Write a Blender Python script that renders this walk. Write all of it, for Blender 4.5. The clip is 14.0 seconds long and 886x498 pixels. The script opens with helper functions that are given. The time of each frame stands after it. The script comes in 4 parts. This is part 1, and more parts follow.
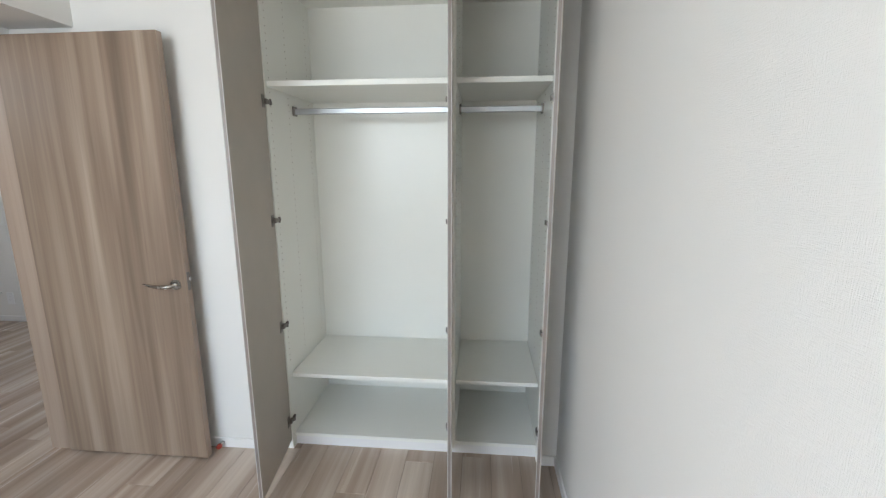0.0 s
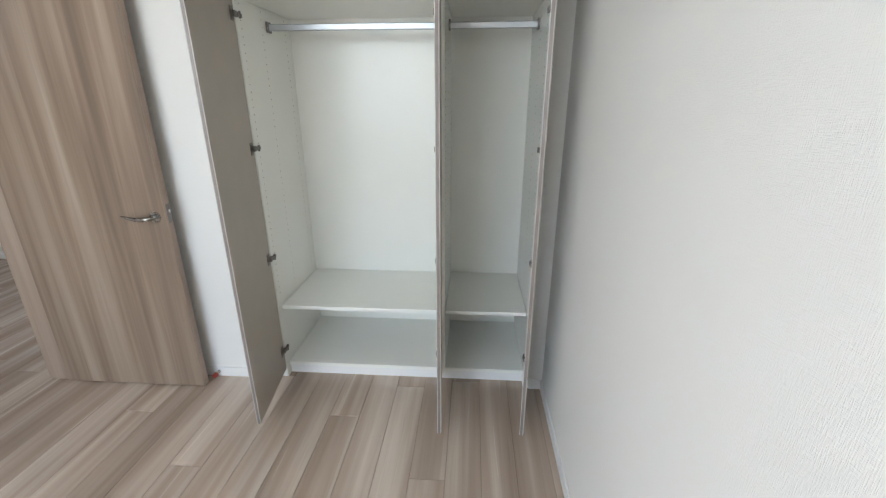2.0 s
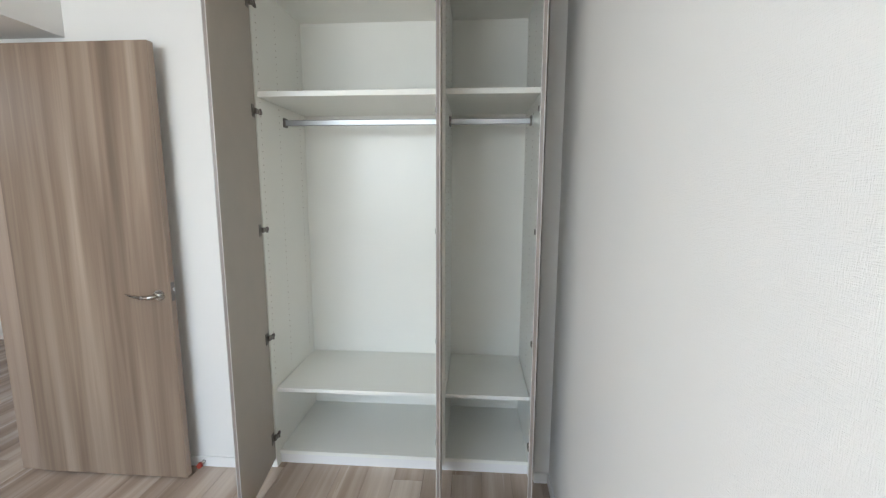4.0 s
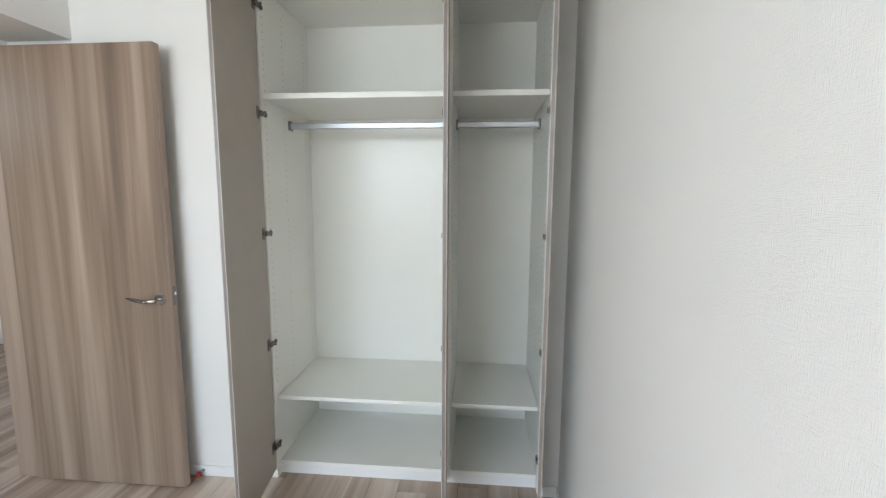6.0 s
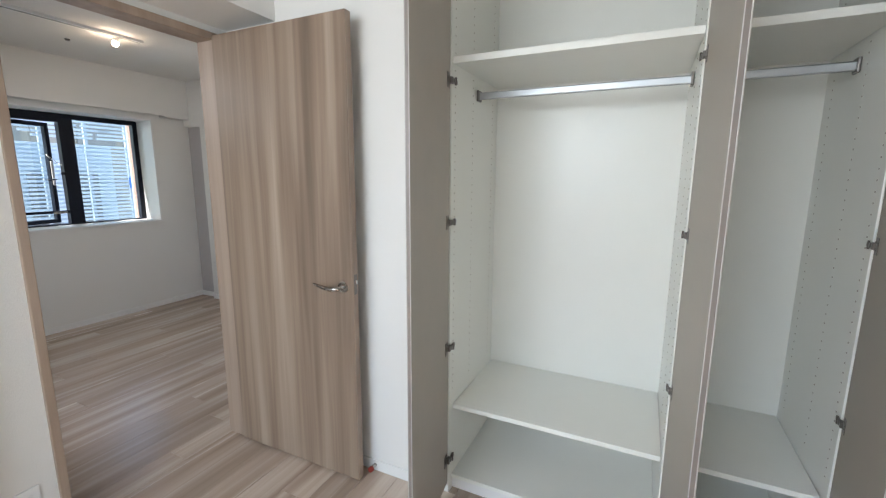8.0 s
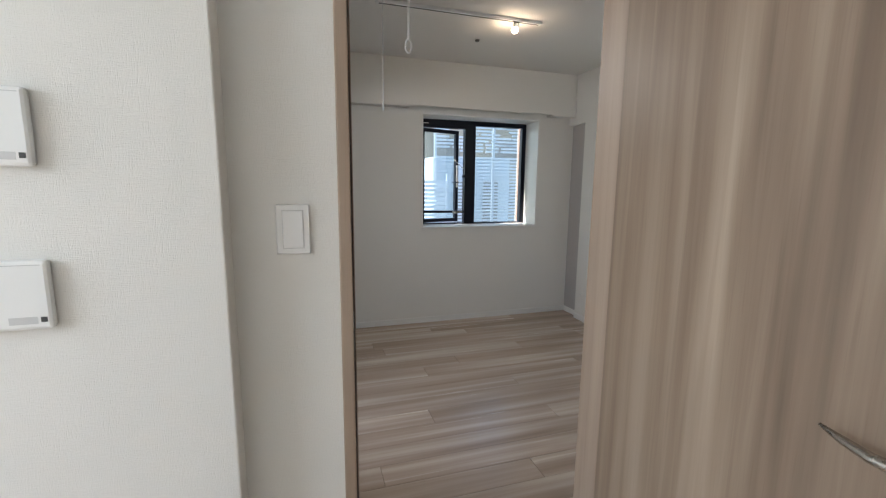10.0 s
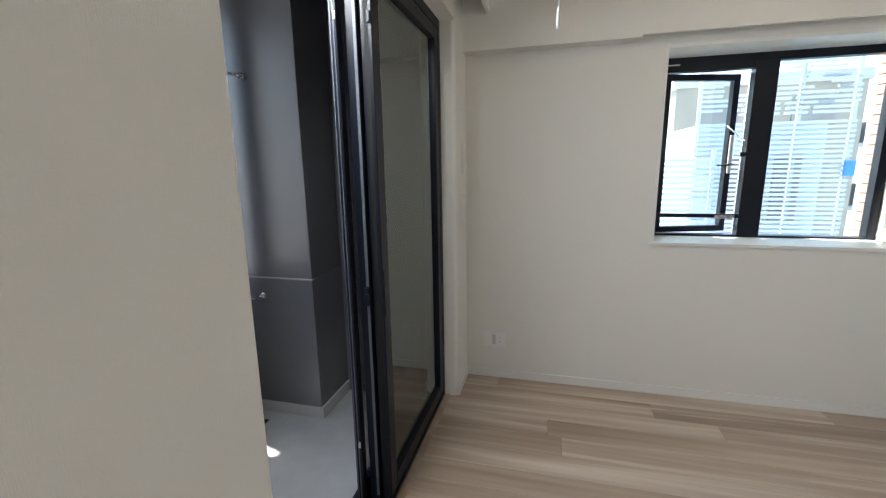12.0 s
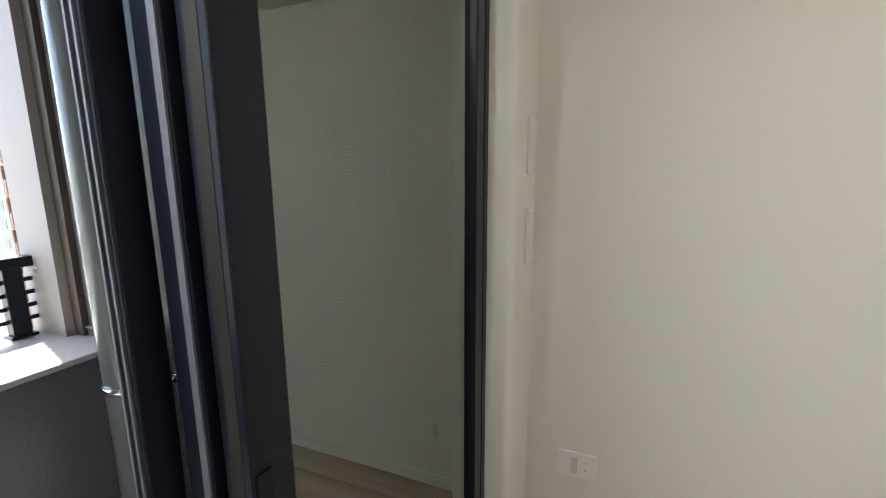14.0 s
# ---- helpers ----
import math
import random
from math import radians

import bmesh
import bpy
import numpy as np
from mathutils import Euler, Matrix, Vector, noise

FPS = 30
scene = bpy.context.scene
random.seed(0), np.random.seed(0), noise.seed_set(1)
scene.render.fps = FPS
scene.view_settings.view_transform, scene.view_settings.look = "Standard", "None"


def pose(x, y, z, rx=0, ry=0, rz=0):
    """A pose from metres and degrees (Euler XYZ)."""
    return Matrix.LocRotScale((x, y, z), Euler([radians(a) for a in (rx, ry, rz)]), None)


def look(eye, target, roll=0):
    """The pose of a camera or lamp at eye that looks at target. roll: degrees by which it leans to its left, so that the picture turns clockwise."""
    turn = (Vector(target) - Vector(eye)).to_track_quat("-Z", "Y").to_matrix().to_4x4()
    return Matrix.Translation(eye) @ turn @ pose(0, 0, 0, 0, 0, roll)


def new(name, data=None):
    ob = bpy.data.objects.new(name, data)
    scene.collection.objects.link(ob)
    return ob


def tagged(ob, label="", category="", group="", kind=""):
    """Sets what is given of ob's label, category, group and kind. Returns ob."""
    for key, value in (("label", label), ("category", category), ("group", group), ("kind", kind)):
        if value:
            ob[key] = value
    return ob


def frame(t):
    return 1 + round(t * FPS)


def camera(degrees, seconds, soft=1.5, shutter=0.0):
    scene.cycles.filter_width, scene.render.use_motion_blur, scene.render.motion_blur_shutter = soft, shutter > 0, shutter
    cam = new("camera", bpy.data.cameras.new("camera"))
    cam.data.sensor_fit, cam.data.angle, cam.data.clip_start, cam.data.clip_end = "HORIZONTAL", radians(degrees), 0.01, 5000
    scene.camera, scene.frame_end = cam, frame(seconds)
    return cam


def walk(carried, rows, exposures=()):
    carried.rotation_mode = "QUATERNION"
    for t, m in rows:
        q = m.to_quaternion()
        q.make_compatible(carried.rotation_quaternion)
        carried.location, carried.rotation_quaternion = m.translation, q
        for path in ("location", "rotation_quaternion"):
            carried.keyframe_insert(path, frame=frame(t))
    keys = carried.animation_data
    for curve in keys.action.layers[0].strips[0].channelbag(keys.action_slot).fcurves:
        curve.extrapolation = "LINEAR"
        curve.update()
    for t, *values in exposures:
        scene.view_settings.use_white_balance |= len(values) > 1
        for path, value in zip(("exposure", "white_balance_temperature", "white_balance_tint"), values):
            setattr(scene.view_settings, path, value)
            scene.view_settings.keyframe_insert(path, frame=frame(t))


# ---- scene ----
cam = camera(92.8, 14.0, soft=1.25)
PATH = [
    (0, (1.062, 0.632, 1.507), (0.888, 2.586, 1.119), -0.1),
    (0.5, (1.076, 0.629, 1.487), (0.913, 2.584, 1.094), -0.1),
    (1, (1.084, 0.636, 1.482), (0.931, 2.582, 1.046), -0.0),
    (1.5, (1.079, 0.65, 1.476), (0.941, 2.571, 0.938), 0.0),
    (2, (1.073, 0.668, 1.463), (0.942, 2.548, 0.792), -0.1),
    (2.5, (1.065, 0.671, 1.45), (0.94, 2.521, 0.699), -0.0),
    (3, (1.071, 0.664, 1.448), (0.943, 2.536, 0.757), -0.0),
    (3.5, (1.072, 0.65, 1.45), (0.937, 2.58, 0.945), 0.1),
    (4, (1.08, 0.638, 1.451), (0.936, 2.612, 1.163), 0.1),
    (6.5, (1.063, 0.718, 1.422), (0.873, 2.694, 1.176), 0.5),
    (7, (1.039, 0.803, 1.453), (0.752, 2.756, 1.13), 0.7),
    (7.5, (0.95, 0.891, 1.416), (0.418, 2.792, 1.1), 0.5),
    (8, (0.787, 1.023, 1.432), (-0.062, 2.802, 1.094), 0.3),
    (8.4, (0.645, 1.115, 1.399), (-0.494, 2.725, 1.07), 0.3),
    (9, (0.439, 1.306, 1.377), (-1.096, 2.545, 1.047), 0.1),
    (9.2, (0.36, 1.371, 1.37), (-1.278, 2.472, 1.045), 0.4),
    (11.3, (-0.907, 1.972, 1.343), (-2.876, 1.839, 1.017), -0.4),
    (11.5, (-1.01, 2.017, 1.361), (-2.963, 1.766, 1.011), -0.5),
    (12, (-1.362, 2.068, 1.405), (-3.258, 1.579, 1.018), -0.9),
    (12.5, (-1.671, 2.039, 1.368), (-3.51, 1.337, 1.015), -0.9),
    (13, (-1.962, 1.933, 1.379), (-3.753, 1.119, 1.019), -0.9),
    (13.5, (-2.256, 1.855, 1.38), (-4.033, 1.018, 1.004), -0.7),
    (14, (-2.490, 1.822, 1.357), (-4.308, 1.068, 1.002), -0.4),
]
EXPOSURES = [(0.0, 2.05, 6200, 10), (7.0, 2.08, 6200, 10), (8.3, 2.05, 6200, 11), (9.1, 1.72, 6300, 11), (11.3, 2.3, 6350, 8), (12.2, 2.62, 6400, 8), (13.0, 2.72, 6600, 9), (14.0, 2.93, 6750, 7)]
walk(cam, [(t, look(eye, target, roll)) for t, eye, target, roll in PATH], EXPOSURES)

# ---- world, sun, lights ----
SUN_DIR = Vector((-0.28, -1.0, 2.45)).normalized()      # towards the sun
world = bpy.data.worlds.new("sky")
scene.world = world
world.use_nodes = True
wn = world.node_tree
sky = wn.nodes.new("ShaderNodeTexSky")
sky.sky_type = "NISHITA"
sky.sun_disc = False
sky.sun_elevation = math.asin(SUN_DIR.z)
sky.sun_rotation = math.atan2(SUN_DIR.x, SUN_DIR.y)
sky.air_density, sky.dust_density, sky.ozone_density = 1.0, 1.5, 1.0
wn.nodes["Background"].inputs[1].default_value = 0.15
wn.links.new(sky.outputs[0], wn.nodes["Background"].inputs[0])

sun = new("sun", bpy.data.lights.new("sun", "SUN"))
sun.data.energy, sun.data.angle, sun.data.color = 5.0, radians(0.6), (1.0, 0.95, 0.87)
sun.matrix_world = look((-3, -10, 16), Vector((-3, -10, 16)) - SUN_DIR)


def area(name, centre, target, w, h, watts, colour):
    ob = new(name, bpy.data.lights.new(name, "AREA"))
    ob.data.shape, ob.data.size, ob.data.size_y = "RECTANGLE", w, h
    ob.data.energy, ob.data.color = watts, colour
    ob.matrix_world = look(centre, target)
    return ob


# the sky's light through the large window of the first room, behind the walker
area("window_light", (-0.17, -1.04, 1.86), (0.20, 2.0, 1.30), 1.5, 0.85, 11.0, (0.87, 0.96, 1.0))
# added strip lamp, out of view atop the balcony window's open part, boosting sky light
area("balcony_fill_light", (-2.38, 1.26, 2.09), (-2.5, 2.3, 1.0), 0.75, 0.10, 4.2, (0.97, 0.98, 1.0))
bulb = new("bulb_light", bpy.data.lights.new("bulb_light", "POINT"))
bulb.data.energy, bulb.data.color, bulb.data.shadow_soft_size = 0.4, (1.0, 0.80, 0.58), 0.04
bulb.location = (-2.845, 2.98, 2.345)


# ---- materials ----
def mat(name, colour, rough=0.6, metal=0.0, vary=0.06, scale=6.0, bump=0.0, bump_scale=300.0, stretch=(1, 1, 1), spec=0.5):
    m = bpy.data.materials.new(name)
    m.use_nodes = True
    n, l = m.node_tree.nodes, m.node_tree.links
    p = n["Principled BSDF"]
    p.inputs["Roughness"].default_value, p.inputs["Metallic"].default_value = rough, metal
    p.inputs["Specular IOR Level"].default_value = spec
    tc, mp = n.new("ShaderNodeTexCoord"), n.new("ShaderNodeMapping")
    mp.inputs["Scale"].default_value = stretch
    l.new(tc.outputs["Object"], mp.inputs[0])
    big, ramp = n.new("ShaderNodeTexNoise"), n.new("ShaderNodeMix")
    big.inputs["Scale"].default_value, big.inputs["Detail"].default_value = scale, 6
    l.new(mp.outputs[0], big.inputs["Vector"])
    ramp.data_type = "RGBA"
    ramp.inputs[6].default_value = (*[c * (1 - vary) for c in colour], 1)
    ramp.inputs[7].default_value = (*[min(1, c * (1 + vary)) for c in colour], 1)
    l.new(big.outputs["Fac"], ramp.inputs[0])
    l.new(ramp.outputs[2], p.inputs["Base Color"])
    mr = n.new("ShaderNodeMapRange")
    mr.inputs[3].default_value, mr.inputs[4].default_value = max(0.02, rough * 0.85), min(1, rough * 1.15)
    l.new(big.outputs["Fac"], mr.inputs[0])
    l.new(mr.outputs[0], p.inputs["Roughness"])
    if bump:
        fine, b = n.new("ShaderNodeTexNoise"), n.new("ShaderNodeBump")
        fine.inputs["Scale"].default_value, fine.inputs["Detail"].default_value = bump_scale, 3
        l.new(mp.outputs[0], fine.inputs["Vector"])
        b.inputs["Strength"].default_value, b.inputs["Distance"].default_value = bump, 0.002
        l.new(fine.outputs["Fac"], b.inputs["Height"])
        l.new(b.outputs[0], p.inputs["Normal"])
    return m


def wallpaper(name, colour):
    """White vinyl wallpaper with a woven relief: threads both ways, crossing in patches."""
    m = mat(name, colour, 0.75, vary=0.025, scale=1.3)
    n, l = m.node_tree.nodes, m.node_tree.links
    p = n["Principled BSDF"]
    tc = n.new("ShaderNodeTexCoord")
    heights = []
    for sc in ((80, 80, 850), (700, 700, 80)):
        mp, nz = n.new("ShaderNodeMapping"), n.new("ShaderNodeTexNoise")
        mp.inputs["Scale"].default_value = sc
        nz.inputs["Scale"].default_value, nz.inputs["Detail"].default_value = 0.8, 2
        l.new(tc.outputs["Object"], mp.inputs[0])
        l.new(mp.outputs[0], nz.inputs["Vector"])
        heights.append(nz)
    patch, mix, b = n.new("ShaderNodeTexNoise"), n.new("ShaderNodeMix"), n.new("ShaderNodeBump")
    patch.inputs["Scale"].default_value = 26
    l.new(tc.outputs["Object"], patch.inputs["Vector"])
    l.new(patch.outputs["Fac"], mix.inputs[0])
    l.new(heights[0].outputs["Fac"], mix.inputs[2])
    l.new(heights[1].outputs["Fac"], mix.inputs[3])
    b.inputs["Strength"].default_value, b.inputs["Distance"].default_value = 0.42, 0.003
    l.new(mix.outputs[0], b.inputs["Height"])
    l.new(b.outputs[0], p.inputs["Normal"])
    return m


def wood(name, dark, mid, light, axis, rough=0.4, per_piece=True, broad_scale=9.0, fine_share=0.24):
    """Straight-grained wood; axis is the way the grain runs (0, 1 or 2)."""
    m = bpy.data.materials.new(name)
    m.use_nodes = True
    n, l = m.node_tree.nodes, m.node_tree.links
    p = n["Principled BSDF"]
    tc, off, info = n.new("ShaderNodeTexCoord"), n.new("ShaderNodeVectorMath"), n.new("ShaderNodeObjectInfo")
    off.operation = "ADD"
    mul = n.new("ShaderNodeMath")
    mul.operation, mul.inputs[1].default_value = "MULTIPLY", 37.0 if per_piece else 0.0
    l.new(info.outputs["Random"], mul.inputs[0])
    l.new(tc.outputs["Object"], off.inputs[0])
    l.new(mul.outputs[0], off.inputs[1])

    def grain(across, along, detail, warp):
        mp, nz = n.new("ShaderNodeMapping"), n.new("ShaderNodeTexNoise")
        sc = [across] * 3
        sc[axis] = along
        mp.inputs["Scale"].default_value = sc
        l.new(off.outputs[0], mp.inputs[0])
        l.new(mp.outputs[0], nz.inputs["Vector"])
        nz.inputs["Scale"].default_value, nz.inputs["Detail"].default_value, nz.inputs["Distortion"].default_value = 1.0, detail, warp
        return nz
    broad, fine, pores = grain(broad_scale, 0.45, 2, 0.35), grain(34, 0.9, 3, 0.5), grain(300, 7, 2, 0.0)
    cr = n.new("ShaderNodeValToRGB")
    e = cr.color_ramp.elements
    e[0].position, e[0].color = 0.28, (*dark, 1)
    e[1].position, e[1].color = 0.72, (*light, 1)
    k = e.new(0.5)
    k.color = (*mid, 1)
    mixf = n.new("ShaderNodeMix")
    mixf.inputs[0].default_value = fine_share
    l.new(broad.outputs["Fac"], mixf.inputs[2])
    l.new(fine.outputs["Fac"], mixf.inputs[3])
    l.new(mixf.outputs[0], cr.inputs[0])
    hsv, val = n.new("ShaderNodeHueSaturation"), n.new("ShaderNodeMapRange")
    val.inputs[3].default_value, val.inputs[4].default_value = (0.94, 1.06) if per_piece else (1, 1)
    l.new(info.outputs["Random"], val.inputs[0])
    l.new(val.outputs[0], hsv.inputs["Value"])
    l.new(cr.outputs[0], hsv.inputs["Color"])
    dk, pr = n.new("ShaderNodeMix"), n.new("ShaderNodeMapRange")
    dk.data_type = "RGBA"
    dk.blend_type = "MULTIPLY"
    pr.inputs[1].default_value, pr.inputs[2].default_value = 0.55, 0.75
    pr.inputs[3].default_value, pr.inputs[4].default_value = 0.0, 0.16
    l.new(pores.outputs["Fac"], pr.inputs[0])
    l.new(pr.outputs[0], dk.inputs[0])
    l.new(hsv.outputs[0], dk.inputs[6])
    dk.inputs[7].default_value = (0.55, 0.5, 0.45, 1)
    l.new(dk.outputs[2], p.inputs["Base Color"])
    rr = n.new("ShaderNodeMapRange")
    rr.inputs[3].default_value, rr.inputs[4].default_value = rough - 0.05, rough + 0.1
    l.new(fine.outputs["Fac"], rr.inputs[0])
    l.new(rr.outputs[0], p.inputs["Roughness"])
    b = n.new("ShaderNodeBump")
    b.inputs["Strength"].default_value, b.inputs["Distance"].default_value = 0.12, 0.001
    l.new(pores.outputs["Fac"], b.inputs["Height"])
    l.new(b.outputs[0], p.inputs["Normal"])
    return m


def glass(name, tint=(0.93, 0.97, 0.96), ior=1.5):
    m = bpy.data.materials.new(name)
    m.use_nodes = True
    n, l = m.node_tree.nodes, m.node_tree.links
    n.remove(n["Principled BSDF"])
    mix, tr, gl, fr = n.new("ShaderNodeMixShader"), n.new("ShaderNodeBsdfTransparent"), n.new("ShaderNodeBsdfGlossy"), n.new("ShaderNodeFresnel")
    tr.inputs[0].default_value = (*tint, 1)
    gl.inputs["Roughness"].default_value = 0.01
    gl.inputs["Color"].default_value = (0.90, 0.97, 0.95, 1)
    fr.inputs[0].default_value = ior
    l.new(fr.outputs[0], mix.inputs[0])
    l.new(tr.outputs[0], mix.inputs[1])
    l.new(gl.outputs[0], mix.inputs[2])
    l.new(mix.outputs[0], n["Material Output"].inputs[0])
    return m


def netting(name, colour, cover):
    m = bpy.data.materials.new(name)
    m.use_nodes = True
    n, l = m.node_tree.nodes, m.node_tree.links
    p = n["Principled BSDF"]
    p.inputs["Base Color"].default_value = (*colour, 1)
    p.inputs["Roughness"].default_value = 0.7
    mix, tr = n.new("ShaderNodeMixShader"), n.new("ShaderNodeBsdfTransparent")
    mix.inputs[0].default_value = cover
    l.new(tr.outputs[0], mix.inputs[1])
    l.new(p.outputs[0], mix.inputs[2])
    l.new(mix.outputs[0], n["Material Output"].inputs[0])
    return m


def glow(name, colour, strength):
    m = bpy.data.materials.new(name)
    m.use_nodes = True
    p = m.node_tree.nodes["Principled BSDF"]
    p.inputs["Emission Color"].default_value, p.inputs["Emission Strength"].default_value = (*colour, 1), strength
    return m


M_WALL = wallpaper("white_wallpaper", (0.80, 0.785, 0.75))
M_NICHE = wallpaper("niche_wallpaper", (0.50, 0.475, 0.465))
M_CEIL = mat("ceiling_paper", (0.80, 0.78, 0.75), 0.8, vary=0.02, bump=0.25, bump_scale=500)
M_TRIM = mat("white_trim", (0.82, 0.81, 0.79), 0.4, vary=0.02)
M_CARCASS = mat("white_melamine", (0.85, 0.84, 0.78), 0.32, vary=0.02, bump=0.03, bump_scale=700)
M_CDOOR = mat("greige_door_sheet", (0.40, 0.348, 0.292), 0.42, vary=0.10, scale=9, bump=0.04, bump_scale=400)
M_CEDGE = mat("greige_edge_band", (0.20, 0.165, 0.145), 0.40, vary=0.05)
M_EDGE_GLINT = mat("edge_glint_paint", (0.55, 0.52, 0.49), 0.25, vary=0.03)
M_FLOOR = wood("floor_wood", (0.29, 0.215, 0.163), (0.45, 0.352, 0.278), (0.66, 0.565, 0.475), 1, 0.22)
M_SUBFLOOR = mat("plank_joint", (0.20, 0.145, 0.11), 0.7, vary=0.1)
M_DOOR = wood("door_wood", (0.135, 0.092, 0.064), (0.27, 0.197, 0.142), (0.43, 0.338, 0.258), 2, 0.42, False, 9.5, 0.30)
M_FRAMEWOOD = wood("frame_wood", (0.26, 0.185, 0.135), (0.36, 0.27, 0.205), (0.46, 0.36, 0.285), 2, 0.42, False)
M_STEEL = mat("brushed_steel", (0.44, 0.42, 0.39), 0.27, 1.0, vary=0.04, scale=30)
M_CHROME = mat("chrome", (0.80, 0.80, 0.80), 0.10, 1.0, vary=0.02)
M_HINGE = mat("nickel_hinge", (0.20, 0.18, 0.165), 0.30, 1.0, vary=0.1, scale=60)
M_ALU = mat("anodised_aluminium", (0.44, 0.45, 0.46), 0.38, 1.0, vary=0.03, scale=30)
M_BLACK = mat("black_aluminium", (0.0065, 0.0088, 0.0165), 0.36, 0.0, vary=0.1, scale=30, spec=0.24)
M_GROOVE = mat("dark_gap", (0.006, 0.006, 0.006), 0.9)
M_PLASTIC = mat("white_plastic", (0.83, 0.83, 0.82), 0.35, vary=0.01)
M_PLASTIC2 = mat("pale_grey_plastic", (0.60, 0.60, 0.60), 0.4, vary=0.02)
M_INK = mat("dark_print", (0.05, 0.05, 0.05), 0.6)
M_BRUSH = mat("grey_brush_seal", (0.10, 0.115, 0.14), 0.55, vary=0.35, scale=140, bump=0.4, bump_scale=250)
M_RED = mat("red_rubber", (0.30, 0.035, 0.02), 0.5)
M_GLASS = glass("window_glass")
M_GLASS2 = glass("grey_window_glass", (0.70, 0.76, 0.74), 3.2)
M_NET = netting("insect_net", (0.05, 0.05, 0.055), 0.40)
M_COLUMN = mat("dark_balcony_paint", (0.088, 0.087, 0.095), 0.33, vary=0.14, scale=3.5, bump=0.35, bump_scale=90, spec=0.7)
M_PILLAR = mat("mauve_pillar_paint", (0.30, 0.265, 0.26), 0.6, vary=0.06, bump=0.2, bump_scale=120)
M_BROWN = mat("brown_panel_edge", (0.07, 0.05, 0.04), 0.6, vary=0.1)
M_COPING = mat("grey_coping_paint", (0.36, 0.36, 0.35), 0.6, vary=0.12, scale=5, bump=0.25, bump_scale=150)
M_CONCRETE = mat("balcony_screed", (0.30, 0.31, 0.31), 0.65, vary=0.22, scale=7, bump=0.35, bump_scale=120)
M_PIPE = mat("grey_pvc", (0.16, 0.175, 0.18), 0.24, vary=0.06)
M_BRICK = mat("brown_brick", (0.36, 0.21, 0.155), 0.75, vary=0.2, scale=25, bump=0.4, bump_scale=150)
M_MORTAR = mat("grey_mortar", (0.40, 0.38, 0.36), 0.9, vary=0.08)
M_GROUND = mat("city_ground", (0.26, 0.26, 0.25), 0.9, vary=0.3, scale=0.05)
M_SLAT = mat("white_slat", (0.40, 0.46, 0.52), 0.5, vary=0.05)
M_BLUEWALL = mat("pale_blue_wall", (0.42, 0.50, 0.56), 0.6, vary=0.15, scale=0.6)
M_BEIGE = mat("beige_tile_wall", (0.27, 0.21, 0.135), 0.7, vary=0.08, scale=0.5)
M_YELLOW = mat("cream_tile_wall", (0.32, 0.27, 0.17), 0.7, vary=0.08, scale=0.5)
M_CREAM = mat("cream_render_wall", (0.27, 0.25, 0.21), 0.7, vary=0.08, scale=0.5)
M_GREYB = mat("grey_facade", (0.26, 0.27, 0.28), 0.7, vary=0.1, scale=0.3)
M_PALE = mat("white_facade", (0.31, 0.31, 0.31), 0.7, vary=0.1, scale=0.3)
M_TEAL = mat("teal_balcony_glass", (0.12, 0.20, 0.19), 0.25, vary=0.1)
M_DARKWIN = mat("dark_window_glass", (0.19, 0.19, 0.185), 0.3, vary=0.3, scale=0.8)
M_ORANGE = mat("orange_board", (0.75, 0.27, 0.04), 0.6)
M_BLUESIGN = mat("blue_board", (0.02, 0.18, 0.62), 0.5)
M_ROOF = mat("roof_grey", (0.40, 0.41, 0.42), 0.8, vary=0.15, scale=0.3)
M_BULB = glow("warm_bulb", (1.0, 0.72, 0.45), 18)


# ---- mesh helpers ----
def add_box(bm, x0, x1, y0, y1, z0, z1, bevel=0.0, seg=2):
    r = bmesh.ops.create_cube(bm, size=1.0, matrix=Matrix.LocRotScale(
        ((x0 + x1) / 2, (y0 + y1) / 2, (z0 + z1) / 2), None, (abs(x1 - x0), abs(y1 - y0), abs(z1 - z0))))
    if bevel:
        edges = {e for v in r["verts"] for e in v.link_edges}
        bmesh.ops.bevel(bm, geom=list(edges), offset=bevel, segments=seg, affect="EDGES", profile=0.5)
    return bm


def box(*a, **k):
    return add_box(bmesh.new(), *a, **k)


def boxes(*rows, bevel=0.0):
    bm = bmesh.new()
    for r in rows:
        add_box(bm, *r, bevel=bevel)
    return bm


def add_rod(bm, a, b, r0, r1=None, sides=16):
    a, b = Vector(a), Vector(b)
    m = Matrix.Translation((a + b) / 2) @ (b - a).to_track_quat("Z", "Y").to_matrix().to_4x4()
    bmesh.ops.create_cone(bm, cap_ends=True, segments=sides, radius1=r0, radius2=r0 if r1 is None else r1, depth=(b - a).length, matrix=m)
    return bm


def rod(*a, **k):
    return add_rod(bmesh.new(), *a, **k)


